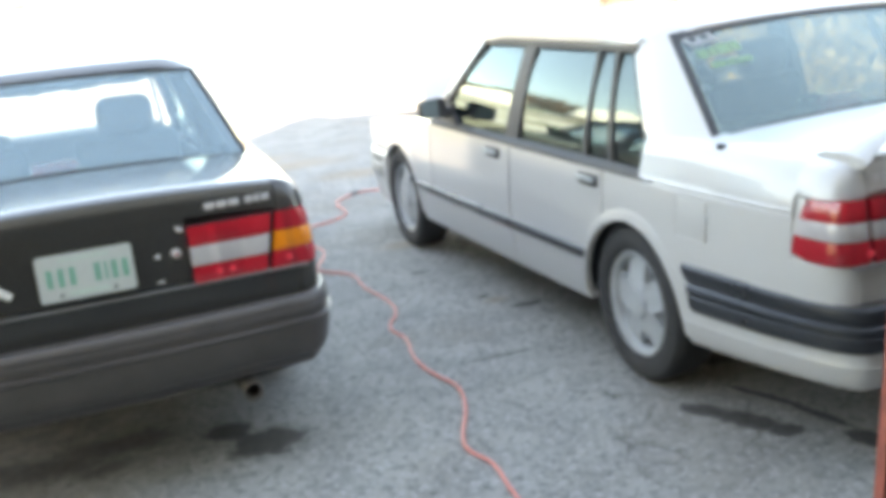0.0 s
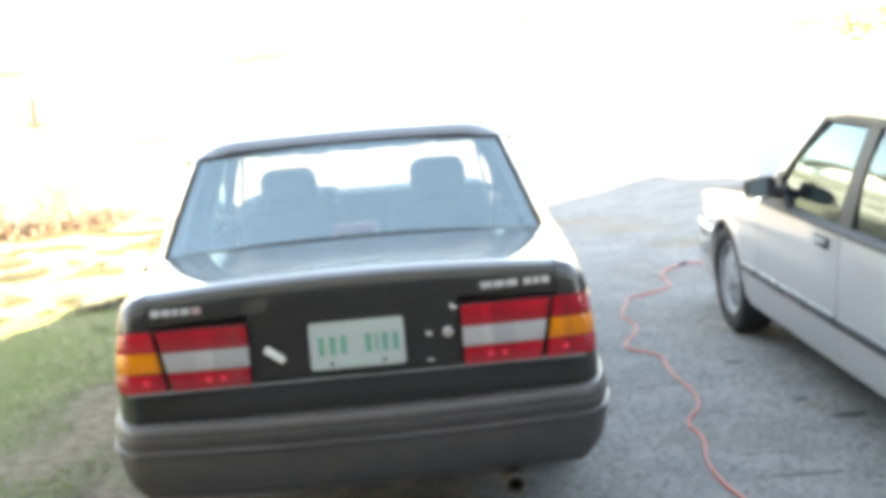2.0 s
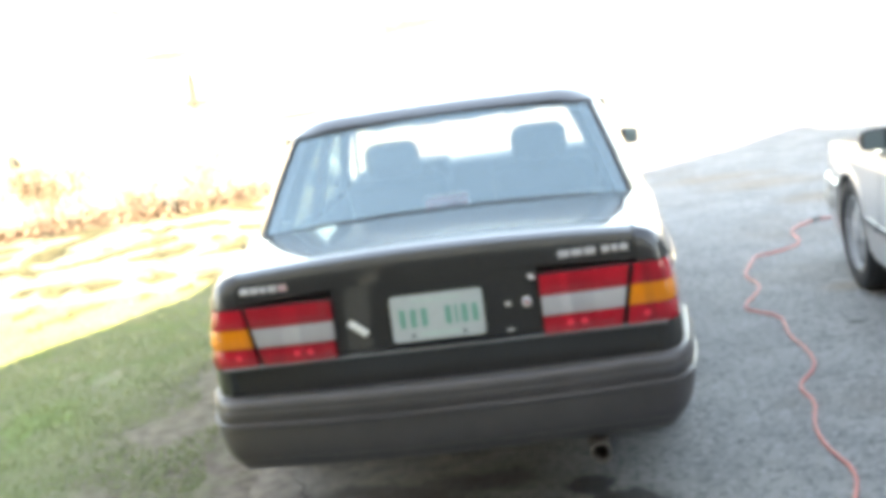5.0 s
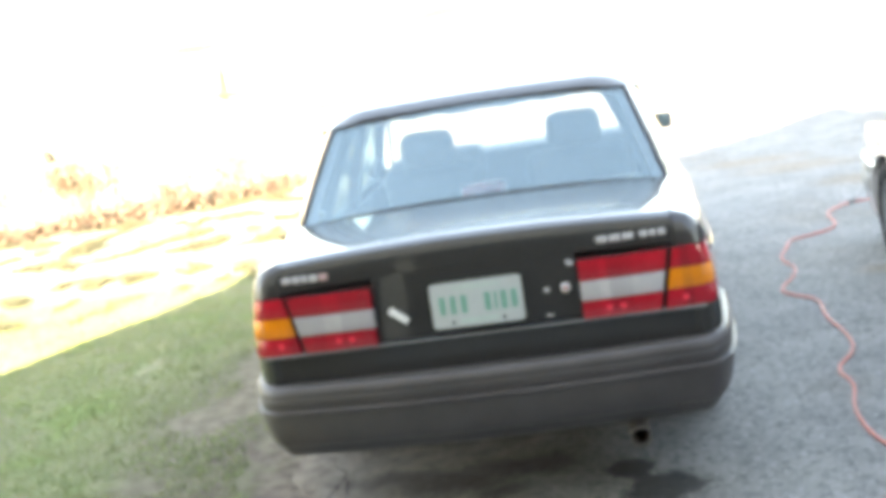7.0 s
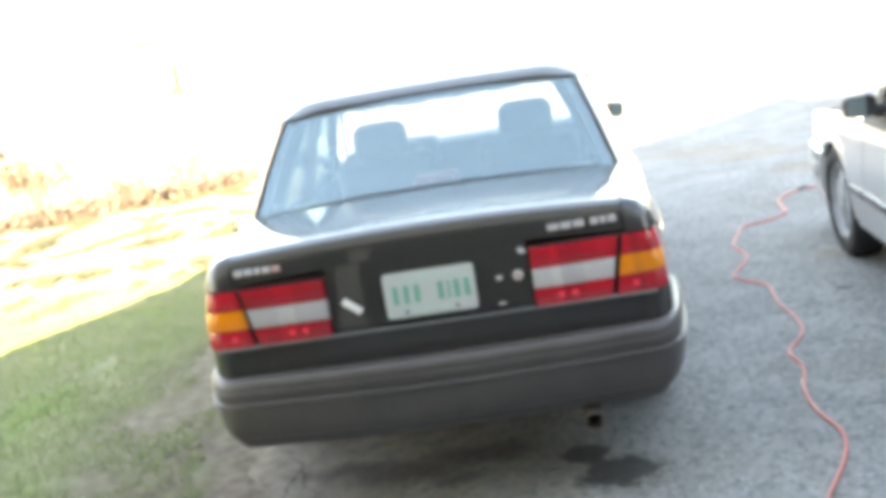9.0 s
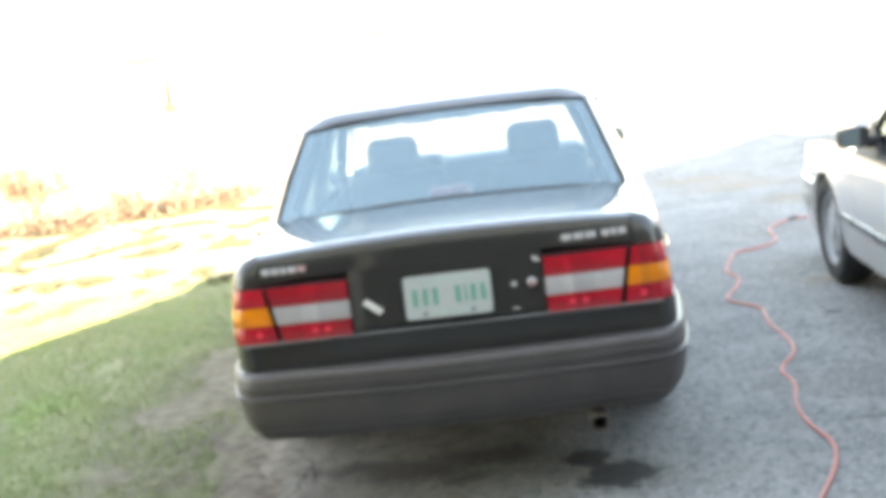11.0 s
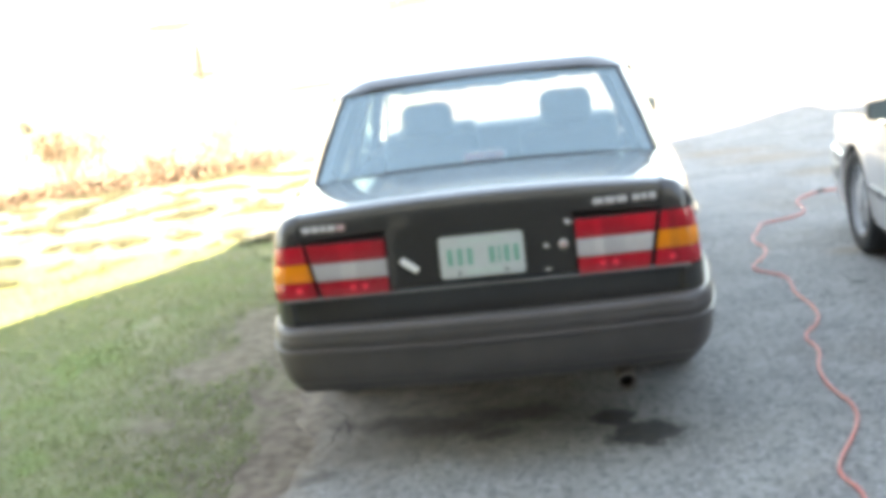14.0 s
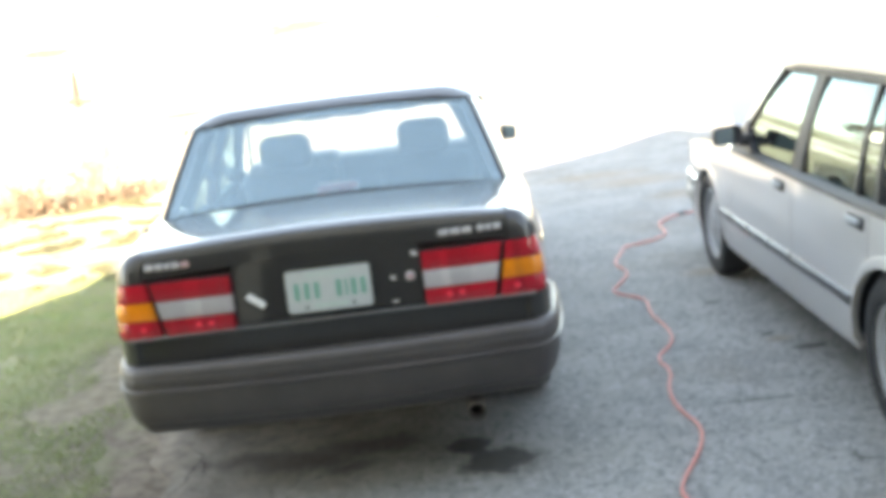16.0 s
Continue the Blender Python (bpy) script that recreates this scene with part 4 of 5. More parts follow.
def node_noise(nt, vec, scale, detail=5, rough=0.55):
    n = nt.nodes.new("ShaderNodeTexNoise")
    n.inputs["Scale"].default_value, n.inputs["Detail"].default_value, n.inputs["Roughness"].default_value = scale, detail, rough
    nt.links.new(vec, n.inputs["Vector"])
    return n.outputs["Fac"]


def smooth(nt, v, a, b):
    n = nt.nodes.new("ShaderNodeMapRange")
    n.interpolation_type = "SMOOTHSTEP"
    n.inputs[1].default_value, n.inputs[2].default_value = a, b
    nt.links.new(v, n.inputs[0])
    return n.outputs[0]


def blob(nt, xyz, cx, cy, rx, ry, turn, wob, edge=0.25):
    """1 inside an uneven patch of ground, 0 outside."""
    x, y = xyz
    c, s = math.cos(radians(turn)), math.sin(radians(turn))
    dx, dy = node_math(nt, "SUBTRACT", x, cx), node_math(nt, "SUBTRACT", y, cy)
    u = node_math(nt, "DIVIDE", node_math(nt, "ADD", node_math(nt, "MULTIPLY", dx, c), node_math(nt, "MULTIPLY", dy, s)), rx)
    v = node_math(nt, "DIVIDE", node_math(nt, "SUBTRACT", node_math(nt, "MULTIPLY", dy, c), node_math(nt, "MULTIPLY", dx, s)), ry)
    d = node_math(nt, "SQRT", node_math(nt, "ADD", node_math(nt, "MULTIPLY", u, u), node_math(nt, "MULTIPLY", v, v)))
    d = node_math(nt, "ADD", d, node_math(nt, "MULTIPLY", node_math(nt, "SUBTRACT", wob, 0.5), 1.5))
    return node_math(nt, "SUBTRACT", 1.0, smooth(nt, d, 1 - edge, 1 + edge))


def ground_material(name, asphalt):
    m = bpy.data.materials.new(name)
    m.use_nodes = True
    nt = m.node_tree
    p = nt.nodes["Principled BSDF"]
    vec = nt.nodes.new("ShaderNodeTexCoord").outputs["Object"]
    sep = nt.nodes.new("ShaderNodeSeparateXYZ")
    nt.links.new(vec, sep.inputs[0])
    xy = (sep.outputs[0], sep.outputs[1])
    big, mid, fine, grit = node_noise(nt, vec, 0.7), node_noise(nt, vec, 3.2, 6), node_noise(nt, vec, 14, 6, 0.6), node_noise(nt, vec, 90, 4, 0.7)
    if asphalt:
        col = node_mix(nt, smooth(nt, mid, 0.35, 0.68), (0.207, 0.207, 0.196), (0.268, 0.266, 0.248))
        col = node_mix(nt, node_math(nt, "MULTIPLY", smooth(nt, grit, 0.50, 0.66), 0.5), col, (0.33, 0.33, 0.325))
        col = node_mix(nt, node_math(nt, "MULTIPLY", smooth(nt, fine, 0.60, 0.74), 0.5), col, (0.10, 0.10, 0.10))
        mott = node_noise(nt, vec, 24, 6, 0.75)
        fleck = node_noise(nt, vec, 38, 3, 0.6)
        col = node_mix(nt, node_math(nt, "MULTIPLY", smooth(nt, fleck, 0.54, 0.64), 0.75), col, (0.33, 0.33, 0.32))
        col = node_mix(nt, node_math(nt, "MULTIPLY", smooth(nt, mott, 0.50, 0.62), 0.75), col, (0.09, 0.09, 0.092))
        col = node_mix(nt, node_math(nt, "MULTIPLY", smooth(nt, big, 0.50, 0.70), 0.4), col, (0.17, 0.145, 0.115))
        for sc, lim, amt, tone in ((55.0, 0.82, 0.55, (0.44, 0.44, 0.43)), (42.0, 0.84, 0.5, (0.08, 0.08, 0.08)), (110.0, 0.74, 0.4, (0.38, 0.38, 0.37))):
            vo = nt.nodes.new("ShaderNodeTexVoronoi")
            vo.inputs["Scale"].default_value = sc
            nt.links.new(vec, vo.inputs["Vector"])
            sc_ = nt.nodes.new("ShaderNodeSeparateColor")
            nt.links.new(vo.outputs["Color"], sc_.inputs[0])
            chip = node_math(nt, "MULTIPLY", smooth(nt, sc_.outputs[0], lim, lim + 0.08), node_math(nt, "SUBTRACT", 1.0, smooth(nt, vo.outputs["Distance"], 0.30, 0.55)))
            col = node_mix(nt, node_math(nt, "MULTIPLY", chip, amt), col, tone)
        dirt = blob(nt, xy, -0.62, 0.75, 0.75, 0.65, 0, mid, 0.6)
        soil = node_mix(nt, smooth(nt, node_noise(nt, vec, 9, 8, 0.7), 0.36, 0.64), (0.125, 0.10, 0.078), (0.235, 0.195, 0.155))
        col = node_mix(nt, node_math(nt, "MULTIPLY", dirt, 0.7), col, soil)
        oil = None
        for cx, cy, rx, ry, tn in ((0.55, 0.31, 0.15, 0.12, 20), (0.43, 0.50, 0.09, 0.09, 0), (2.03, -0.36, 0.10, 0.055, -60),
                                   (2.10, -0.52, 0.14, 0.06, -62), (2.155, -0.66, 0.06, 0.05, 0), (2.285, -0.38, 0.17, 0.022, -72), (2.33, -0.62, 0.16, 0.022, -82), (2.33, -0.86, 0.05, 0.09, 10), (2.07, 1.25, 0.075, 0.04, 0), (1.95, 1.52, 0.04, 0.025, 20), (1.84, 2.19, 0.05, 0.03, 0), (1.66, 0.64, 0.20, 0.012, -3),  (2.75, 2.6, 0.5, 0.4, 0), (2.3, 0.1, 0.12, 0.07, -40)):
            b = blob(nt, xy, cx, cy, rx, ry, tn, fine, 0.2)
            oil = b if oil is None else node_math(nt, "MAXIMUM", oil, b)
        col = node_mix(nt, node_math(nt, "MULTIPLY", oil, 0.8), col, (0.03, 0.029, 0.028))
        for cx, cy, rx, ry in ((2.24, 6.7, 0.45, 0.25), (1.9, 7.3, 0.5, 0.2), (2.6, 5.7, 0.35, 0.2), (1.98, 1.42, 0.06, 0.04), (2.0, 2.9, 0.15, 0.10)):
            b = blob(nt, xy, cx, cy, rx, ry, 0, mid, 0.7)
            col = node_mix(nt, node_math(nt, "MULTIPLY", b, 0.45), col, (0.24, 0.175, 0.115))
        # grime under the tail, and broken edges towards the grass
        rag = node_noise(nt, vec, 11, 7, 0.7)
        grime = None
        for cx, cy, rx, ry, tn in ((-0.30, 0.55, 0.26, 0.10, -12), (0.02, 0.62, 0.24, 0.10, 6), (-0.52, 0.62, 0.12, 0.07, 0), (-0.74, 0.10, 0.12, 0.06, 15), (-0.05, 0.42, 0.12, 0.05, 20)):
            b = blob(nt, xy, cx, cy, rx, ry, tn, rag, 0.7)
            grime = b if grime is None else node_math(nt, "MAXIMUM", grime, b)
        col = node_mix(nt, node_math(nt, "MULTIPLY", grime, 0.6), col, (0.055, 0.048, 0.042))
        jag = nt.nodes.new("ShaderNodeTexNoise")
        jag.inputs["Scale"].default_value, jag.inputs["Detail"].default_value = 7.0, 6
        nt.links.new(vec, jag.inputs["Vector"])
        bend = nt.nodes.new("ShaderNodeVectorMath")
        bend.operation = "MULTIPLY_ADD"
        bend.inputs[1].default_value = (0.26, 0.26, 0.0)
        nt.links.new(jag.outputs["Color"], bend.inputs[0])
        nt.links.new(vec, bend.inputs[2])
        bs = nt.nodes.new("ShaderNodeSeparateXYZ")
        nt.links.new(bend.outputs[0], bs.inputs[0])
        bxy = (bs.outputs[0], bs.outputs[1])
        split = None
        for cx, cy, rx, ry, tn in ((-0.62, 0.66, 0.010, 0.16, -14), (-0.58, 0.82, 0.008, 0.20, 18), (-0.66, 0.40, 0.007, 0.12, 40), (2.0, 0.10, 0.20, 0.006, -40), (1.9, 1.0, 0.30, 0.005, -8), (1.75, 2.1, 0.35, 0.005, 12)):
            b = blob(nt, bxy, cx + 0.0, cy, rx, ry, tn, fine, 0.5)
            split = b if split is None else node_math(nt, "MAXIMUM", split, b)
        col = node_mix(nt, node_math(nt, "MULTIPLY", split, 0.75), col, (0.035, 0.03, 0.027))
        edge_in = node_math(nt, "ADD", xy[0], node_math(nt, "MULTIPLY", smooth(nt, xy[1], 0.6, 2.6), 0.42))
        edge_in = node_math(nt, "ADD", edge_in, node_math(nt, "MULTIPLY", node_math(nt, "SUBTRACT", rag, 0.5), 0.45))
        col = node_mix(nt, node_math(nt, "MULTIPLY", node_math(nt, "SUBTRACT", 1.0, smooth(nt, edge_in, -0.90, -0.66)), 0.85), col, soil)
        # cracks
        v1 = nt.nodes.new("ShaderNodeTexVoronoi")
        v1.feature = "DISTANCE_TO_EDGE"
        v1.inputs["Scale"].default_value = 0.9
        warp = nt.nodes.new("ShaderNodeVectorMath")
        warp.operation = "MULTIPLY_ADD"
        warp.inputs[1].default_value = (0.5, 0.5, 0.5)
        tn = nt.nodes.new("ShaderNodeTexNoise")
        tn.inputs["Scale"].default_value = 2.5
        tn.inputs["Detail"].default_value = 6
        nt.links.new(vec, tn.inputs["Vector"])
        nt.links.new(tn.outputs["Color"], warp.inputs[0])
        nt.links.new(vec, warp.inputs[2])
        nt.links.new(warp.outputs[0], v1.inputs["Vector"])
        crack = node_math(nt, "SUBTRACT", 1.0, smooth(nt, v1.outputs["Distance"], 0.001, 0.007))
        crack = node_math(nt, "MULTIPLY", crack, smooth(nt, big, 0.46, 0.60))
        col = node_mix(nt, node_math(nt, "MULTIPLY", crack, 0.42), col, (0.03, 0.028, 0.025))
        height = node_math(nt, "SUBTRACT", node_math(nt, "ADD", grit, node_math(nt, "MULTIPLY", fine, 0.35)), node_math(nt, "MULTIPLY", crack, 1.5))
        rough = node_math(nt, "SUBTRACT", 0.92, node_math(nt, "MULTIPLY", oil, 0.3))
        dist, strength = 0.005, 0.45
    else:
        grass = node_mix(nt, smooth(nt, mid, 0.35, 0.65), (0.165, 0.190, 0.088), (0.212, 0.208, 0.122))
        grass = node_mix(nt, node_math(nt, "MULTIPLY", smooth(nt, fine, 0.45, 0.7), 0.45), grass, (0.25, 0.22, 0.14))
        clump = node_noise(nt, vec, 1.7, 7, 0.62)
        grass = node_mix(nt, node_math(nt, "MULTIPLY", smooth(nt, clump, 0.50, 0.62), 0.75), grass, (0.142, 0.205, 0.064))
        grass = node_mix(nt, node_math(nt, "MULTIPLY", smooth(nt, node_noise(nt, vec, 2.3, 7, 0.65), 0.54, 0.64), 0.55), grass, (0.27, 0.235, 0.165))
        # dark dabs painted in place of shadows on the sunlit lawn
        shadow_dab = node_math(nt, "MULTIPLY", smooth(nt, node_noise(nt, vec, 2.6, 6, 0.6), 0.53, 0.60), smooth(nt, xy[1], 4.0, 5.5))
        grass = node_mix(nt, node_math(nt, "MULTIPLY", shadow_dab, 0.6), grass, (0.085, 0.095, 0.046))
        dirtc = node_mix(nt, smooth(nt, fine, 0.35, 0.65), (0.125, 0.10, 0.077), (0.215, 0.175, 0.138))
        off = node_math(nt, "ADD", xy[0], node_math(nt, "MULTIPLY", node_math(nt, "SUBTRACT", mid, 0.5), 2.2))
        bare = node_math(nt, "MAXIMUM", smooth(nt, off, -1.6, -1.05), node_math(nt, "MULTIPLY", blob(nt, xy, -1.5, 1.75, 0.42, 1.5, 0, mid, 0.6), 0.85))
        col = node_mix(nt, bare, grass, dirtc)
        # dry straw farther out; its early start and paleness stand in for sun glare
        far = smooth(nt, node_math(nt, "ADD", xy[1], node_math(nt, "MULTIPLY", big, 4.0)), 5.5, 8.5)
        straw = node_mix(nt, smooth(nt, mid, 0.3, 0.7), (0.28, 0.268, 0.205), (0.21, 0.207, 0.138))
        straw = node_mix(nt, node_math(nt, "MULTIPLY", shadow_dab, 0.7), straw, (0.10, 0.108, 0.058))
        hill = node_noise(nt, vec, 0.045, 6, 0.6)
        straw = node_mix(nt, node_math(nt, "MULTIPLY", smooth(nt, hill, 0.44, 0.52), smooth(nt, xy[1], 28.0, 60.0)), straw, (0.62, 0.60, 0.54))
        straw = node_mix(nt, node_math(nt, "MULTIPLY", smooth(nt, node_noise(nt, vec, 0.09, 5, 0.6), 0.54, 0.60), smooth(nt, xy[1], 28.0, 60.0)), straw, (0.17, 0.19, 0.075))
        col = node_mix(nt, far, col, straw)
        height, rough, dist, strength = node_math(nt, "ADD", node_math(nt, "MULTIPLY", fine, 0.3), grit), node_math(nt, "ADD", 0.95, 0.0), 0.014, 0.5
    nt.links.new(col, p.inputs["Base Color"])
    nt.links.new(rough, p.inputs["Roughness"])
    b = nt.nodes.new("ShaderNodeBump")
    b.inputs["Strength"].default_value, b.inputs["Distance"].default_value = strength, dist
    nt.links.new(height, b.inputs["Height"])
    nt.links.new(b.outputs[0], p.inputs["Normal"])
    p.inputs["Specular IOR Level"].default_value = 0.05
    return m


M["asphalt"] = ground_material("worn_asphalt", True)
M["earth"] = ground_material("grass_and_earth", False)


def edge_x(y):
    """Where the asphalt ends towards the grass."""
    return -0.86 - 0.42 * max(0.0, min(1.0, (y - 0.6) / 2.0)) - 0.35 * max(0.0, (y - 2.6) / 6.0) + 0.05 * math.sin(5.1 * y) + 0.03 * math.sin(13.7 * y + 1)


def ground_z(x, y):
    """Height of the earth sheet: level with the drive, gently uneven beside it and rising far off."""
    out = max(0.0, edge_x(min(max(y, -6), 30)) - x)
    lump = noise.noise(Vector((x * 0.6, y * 0.6, 0))) * 0.05 + noise.noise(Vector((x * 2.1, y * 2.1, 3))) * 0.018
    z = -0.014 + min(1.0, out / 0.5) * (0.010 + lump)
    if -14 < y < -1.9 and -9 < x < 6:
        z = -0.03
    r = math.hypot(x, y)
    f = min(1.0, max(0.0, (r - 30) / 190)) if y > -30 else 0.0
    rise = 15.0 + 11.0 * min(1.0, max(0.0, (math.degrees(math.atan2(-x, max(y, 0.01))) - 13) / 9))
    return z + rise * f * f * (3 - 2 * f) * (1.0 + 0.25 * math.sin(x * 0.021 + 1.0) + 0.15 * math.sin(x * 0.057))


bm = bmesh.new()
near = [-2500, -900, -400, -180, -90, -60, -40, -28, -20, -15, -12]
axis_x = near + list(np.arange(-10, 6.01, 0.16)) + [7, 9, 12, 16, 22, 30, 45, 70, 120, 250, 700, 2500]
axis_y = [-2500, -700, -200, -80, -40, -20, -12, -8, -6, -5, -4] + list(np.arange(-3, 12.01, 0.16)) + [13, 15, 18, 22, 28, 36, 48, 70, 120, 250, 700, 2500]
cols = [[bm.verts.new((x, y, ground_z(x, y))) for x in axis_x] for y in axis_y]
for i in range(len(axis_y) - 1):
    for j in range(len(axis_x) - 1):
        bm.faces.new((cols[i][j], cols[i][j + 1], cols[i + 1][j + 1], cols[i + 1][j]))
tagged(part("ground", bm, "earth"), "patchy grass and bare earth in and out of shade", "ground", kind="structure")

bm = bmesh.new()
ys = np.concatenate([np.arange(-8, 14, 0.12), np.arange(14, 40, 1.0)])
rows = []
for y in ys:
    left = edge_x(float(y))
    rows.append([(left - 0.05, y, -0.05), (left, y, -0.010), (left + 0.09, y, 0.0), (1.5, y, 0.0), (5.6, y, 0.0), (5.7, y, -0.08)])
grid_shell(bm, rows, lambda p: (0, 0, -0.12))
tagged(part("road", bm, "asphalt", smooth=False), "worn grey asphalt drive with cracks and oil stains", "driveway", kind="structure")

# ---- extension cord ----
cord_pts = [(1.02, -2.7), (1.10, -1.3), (1.14, -0.61), (1.19, -0.34), (1.145, -0.22), (1.165, -0.10), (1.30, 0.17), (1.36, 0.40), (1.31, 0.60), (1.315, 0.86), (1.39, 1.11), (1.345, 1.31), (1.49, 1.53), (1.51, 1.80),
            (1.47, 2.08), (1.52, 2.41), (1.37, 2.58), (1.365, 2.70), (1.46, 2.88), (1.535, 3.10), (1.47, 3.36), (1.575, 3.65), (1.62, 3.84), (1.75, 3.88), (1.91, 3.99), (1.995, 4.14), (1.99, 4.50), (2.10, 4.66), (2.24, 4.80), (2.42, 4.80), (2.62, 4.6), (2.8, 3.9)]
cu = bpy.data.curves.new("extension_cord", "CURVE")
cu.dimensions, cu.bevel_depth, cu.bevel_resolution = "3D", 0.0065, 3
sp = cu.splines.new("NURBS")
sp.points.add(len(cord_pts) - 1)
for q, (x, y) in zip(sp.points, cord_pts):
    q.co = (x, y, 0.008, 1)
sp.use_endpoint_u, sp.order_u = True, 3
cu.materials.append(M["cord"])
cord = tagged(new("extension_cord", cu), "orange vinyl extension cord snaking over the asphalt", "cord")
bm = bmesh.new()
lathe(bm, [(0.001, -0.055), (0.010, -0.050), (0.014, -0.036), (0.015, 0.0), (0.014, 0.036), (0.010, 0.050), (0.001, 0.055)], 14)
plug = part("plug_joint", bm, "moulding", cord, "dark plug where two cord lengths join")
plug.matrix_local = pose(2.25, 4.79, 0.015, 0, 0, 35)

# ---- the barn round the camera; its gable throws the shade ----
WALL_Y, HEAD = -2.15, 1.98
T0, T1 = WALL_Y - 0.14, WALL_Y
JAMB, LEAN_DOOR = 1.258, 0.10
# unseen barn roof line, shaped for its shadow: steep side, ridge cap, long shallow side
BARN_TOP = [(-6.25, 3.20), (-3.95, 5.08), (-3.80, 5.44), (-3.66, 5.66), (-3.48, 5.60), (-3.15, 5.38), (-2.55, 5.30), (0.6, 4.36), (1.6, 3.70), (2.3, 2.35), (4.4, 2.25)]
def wall_piece(bm, outline, y0, y1):
    slab(bm, [(x, y0, z) for x, z in outline], (0, 1, 0), y1 - y0)
# out-of-view front wall; its pale tone is set to bounce light onto the drive
bm = bmesh.new()
wall_piece(bm, [(-6.25, 0), (-2.70, 0), (-2.70, HEAD), (-6.25, HEAD)], T0, T1)
wall_piece(bm, [(-6.25, HEAD), (4.4, HEAD)] + BARN_TOP[::-1], T0, T1)
tagged(part("wall_front", bm, "bounce_boards", smooth=False), "unseen board wall with two door openings, pale to bounce light", "barn wall", kind="structure")
# post added out of view to mirror as a bright band in the boot panel
bm = bmesh.new()
box(bm, -0.93, -0.77, T0 - 1.12, T0 - 0.98, 0, 4.60)
tagged(part("reflected_post", bm, "bare", smooth=False), "unseen bare grey post, added for its reflection in the boot", "post", kind="structure")
bm = bmesh.new()
box(bm, JAMB, JAMB + 0.006, T1 - 0.020, T1 + 0.004, 0, HEAD)
for v in bm.verts:
    v.co.x += LEAN_DOOR * (v.co.z - 1.21)
jamb = tagged(part("trim", bm, "barn_red", smooth=False), "red painted door jamb with flaking edge", "door jamb", kind="structure")
for z, hgt, dep in ((1.34, 0.05, 0.006), (1.21, 0.02, 0.004), (1.12, 0.03, 0.005), (1.02, 0.012, 0.006), (0.96, 0.05, 0.004), (1.47, 0.03, 0.005), (1.58, 0.06, 0.004)):
    bm = box(bmesh.new(), JAMB - 0.0008, JAMB + 0.004, T1 - 0.020 + dep * 0.4, T1 - 0.020 + dep * 1.4, z - hgt / 2, z + hgt / 2)
    for v in bm.verts:
        v.co.x += LEAN_DOOR * (v.co.z - 1.21)
        v.co.y += 0.002 * math.sin(v.co.z * 170)
    part("flaked_patch", bm, "bare", jamb, smooth=False)
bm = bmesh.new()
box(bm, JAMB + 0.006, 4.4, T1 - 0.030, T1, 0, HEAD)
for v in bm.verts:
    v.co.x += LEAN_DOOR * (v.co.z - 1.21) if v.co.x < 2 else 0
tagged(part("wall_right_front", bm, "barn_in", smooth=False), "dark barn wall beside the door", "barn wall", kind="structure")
bm = bmesh.new()
box(bm, -6.25, -6.13, -9, T0, 0, 3.1)
box(bm, 4.28, 4.4, -9, T0, 0, 2.24)
wall_piece(bm, [(-6.25, 0), (4.4, 0)] + BARN_TOP[::-1], -9.12, -9.0)
tagged(part("wall_barn", bm, "barn_side", smooth=False), "dark board walls of the barn", "barn wall", kind="structure")
bm = bmesh.new()
prof = [(-6.32, 3.15)] + [(x, z + 0.01) for x, z in BARN_TOP[1:-1]] + [(4.5, 2.26)]
rows = [[(x, y, z) for x, z in prof] for y in (-9.15, WALL_Y + 0.06)]
grid_shell(bm, rows, lambda p: (0, 0, 0.06))
tagged(part("roof_barn", bm, "roof", smooth=False), "grey shingled barn roof", "roof", kind="structure")
bm = bmesh.new()
box(bm, -6.12, 4.27, -9, T0 + 0.1, -0.02, 0.006)
tagged(part("floor_barn", bm, "concrete", smooth=False), "grey concrete barn floor", "floor", kind="structure")
# wire hook on the inner face of the wall
cu = bpy.data.curves.new("wire_hook", "CURVE")
cu.dimensions, cu.bevel_depth, cu.bevel_resolution = "3D", 0.0022, 2
sp = cu.splines.new("NURBS")
hook = [(0.02, 0.055), (0.03, 0.068), (0.018, 0.072), (0.006, 0.06), (0.008, 0.045), (0.014, 0.02), (0.012, -0.02), (0.014, -0.04), (0.004, -0.06), (-0.006, -0.07)]
sp.points.add(len(hook) - 1)
for q, (x, z) in zip(sp.points, hook):
    q.co = (JAMB - 0.008 + x * 0.8, T1 - 0.034, 1.035 + z * 0.83, 1)
sp.use_endpoint_u, sp.order_u = True, 3
cu.materials.append(M["wire"])
tagged(new("wire_hook", cu), "bent grey wire hook hanging on the dark barn wall", "hook")


# ---- planting ----
def tube(verts, faces, pts, r0, r1, sides=4):
    """Adds a tapered tube along the points to the lists."""
    base = len(verts)
    n = len(pts)
    for i, p in enumerate(pts):
        d = (pts[min(i + 1, n - 1)] - pts[max(i - 1, 0)]).normalized()
        u = d.cross(Vector((0.3, 0.2, 1))).normalized()
        v = d.cross(u)
        r = r0 + (r1 - r0) * i / (n - 1)
        for k in range(sides):
            t = 2 * math.pi * k / sides
            verts.append(p + u * (r * math.cos(t)) + v * (r * math.sin(t)))
    for i in range(n - 1):
        for k in range(sides):
            a, b = base + i * sides + k, base + i * sides + (k + 1) % sides
            faces.append((a, b, b + sides, a + sides))


def raw(name, verts, faces, material, parent=None, label=""):
    me = bpy.data.meshes.new(name)
    me.from_pydata([tuple(v) for v in verts], [], faces)
    me.materials.append(M[material])
    me.validate()
    ob = new(name, me)
    if parent:
        ob.parent = parent
    if label:
        ob["label"] = label
    return ob


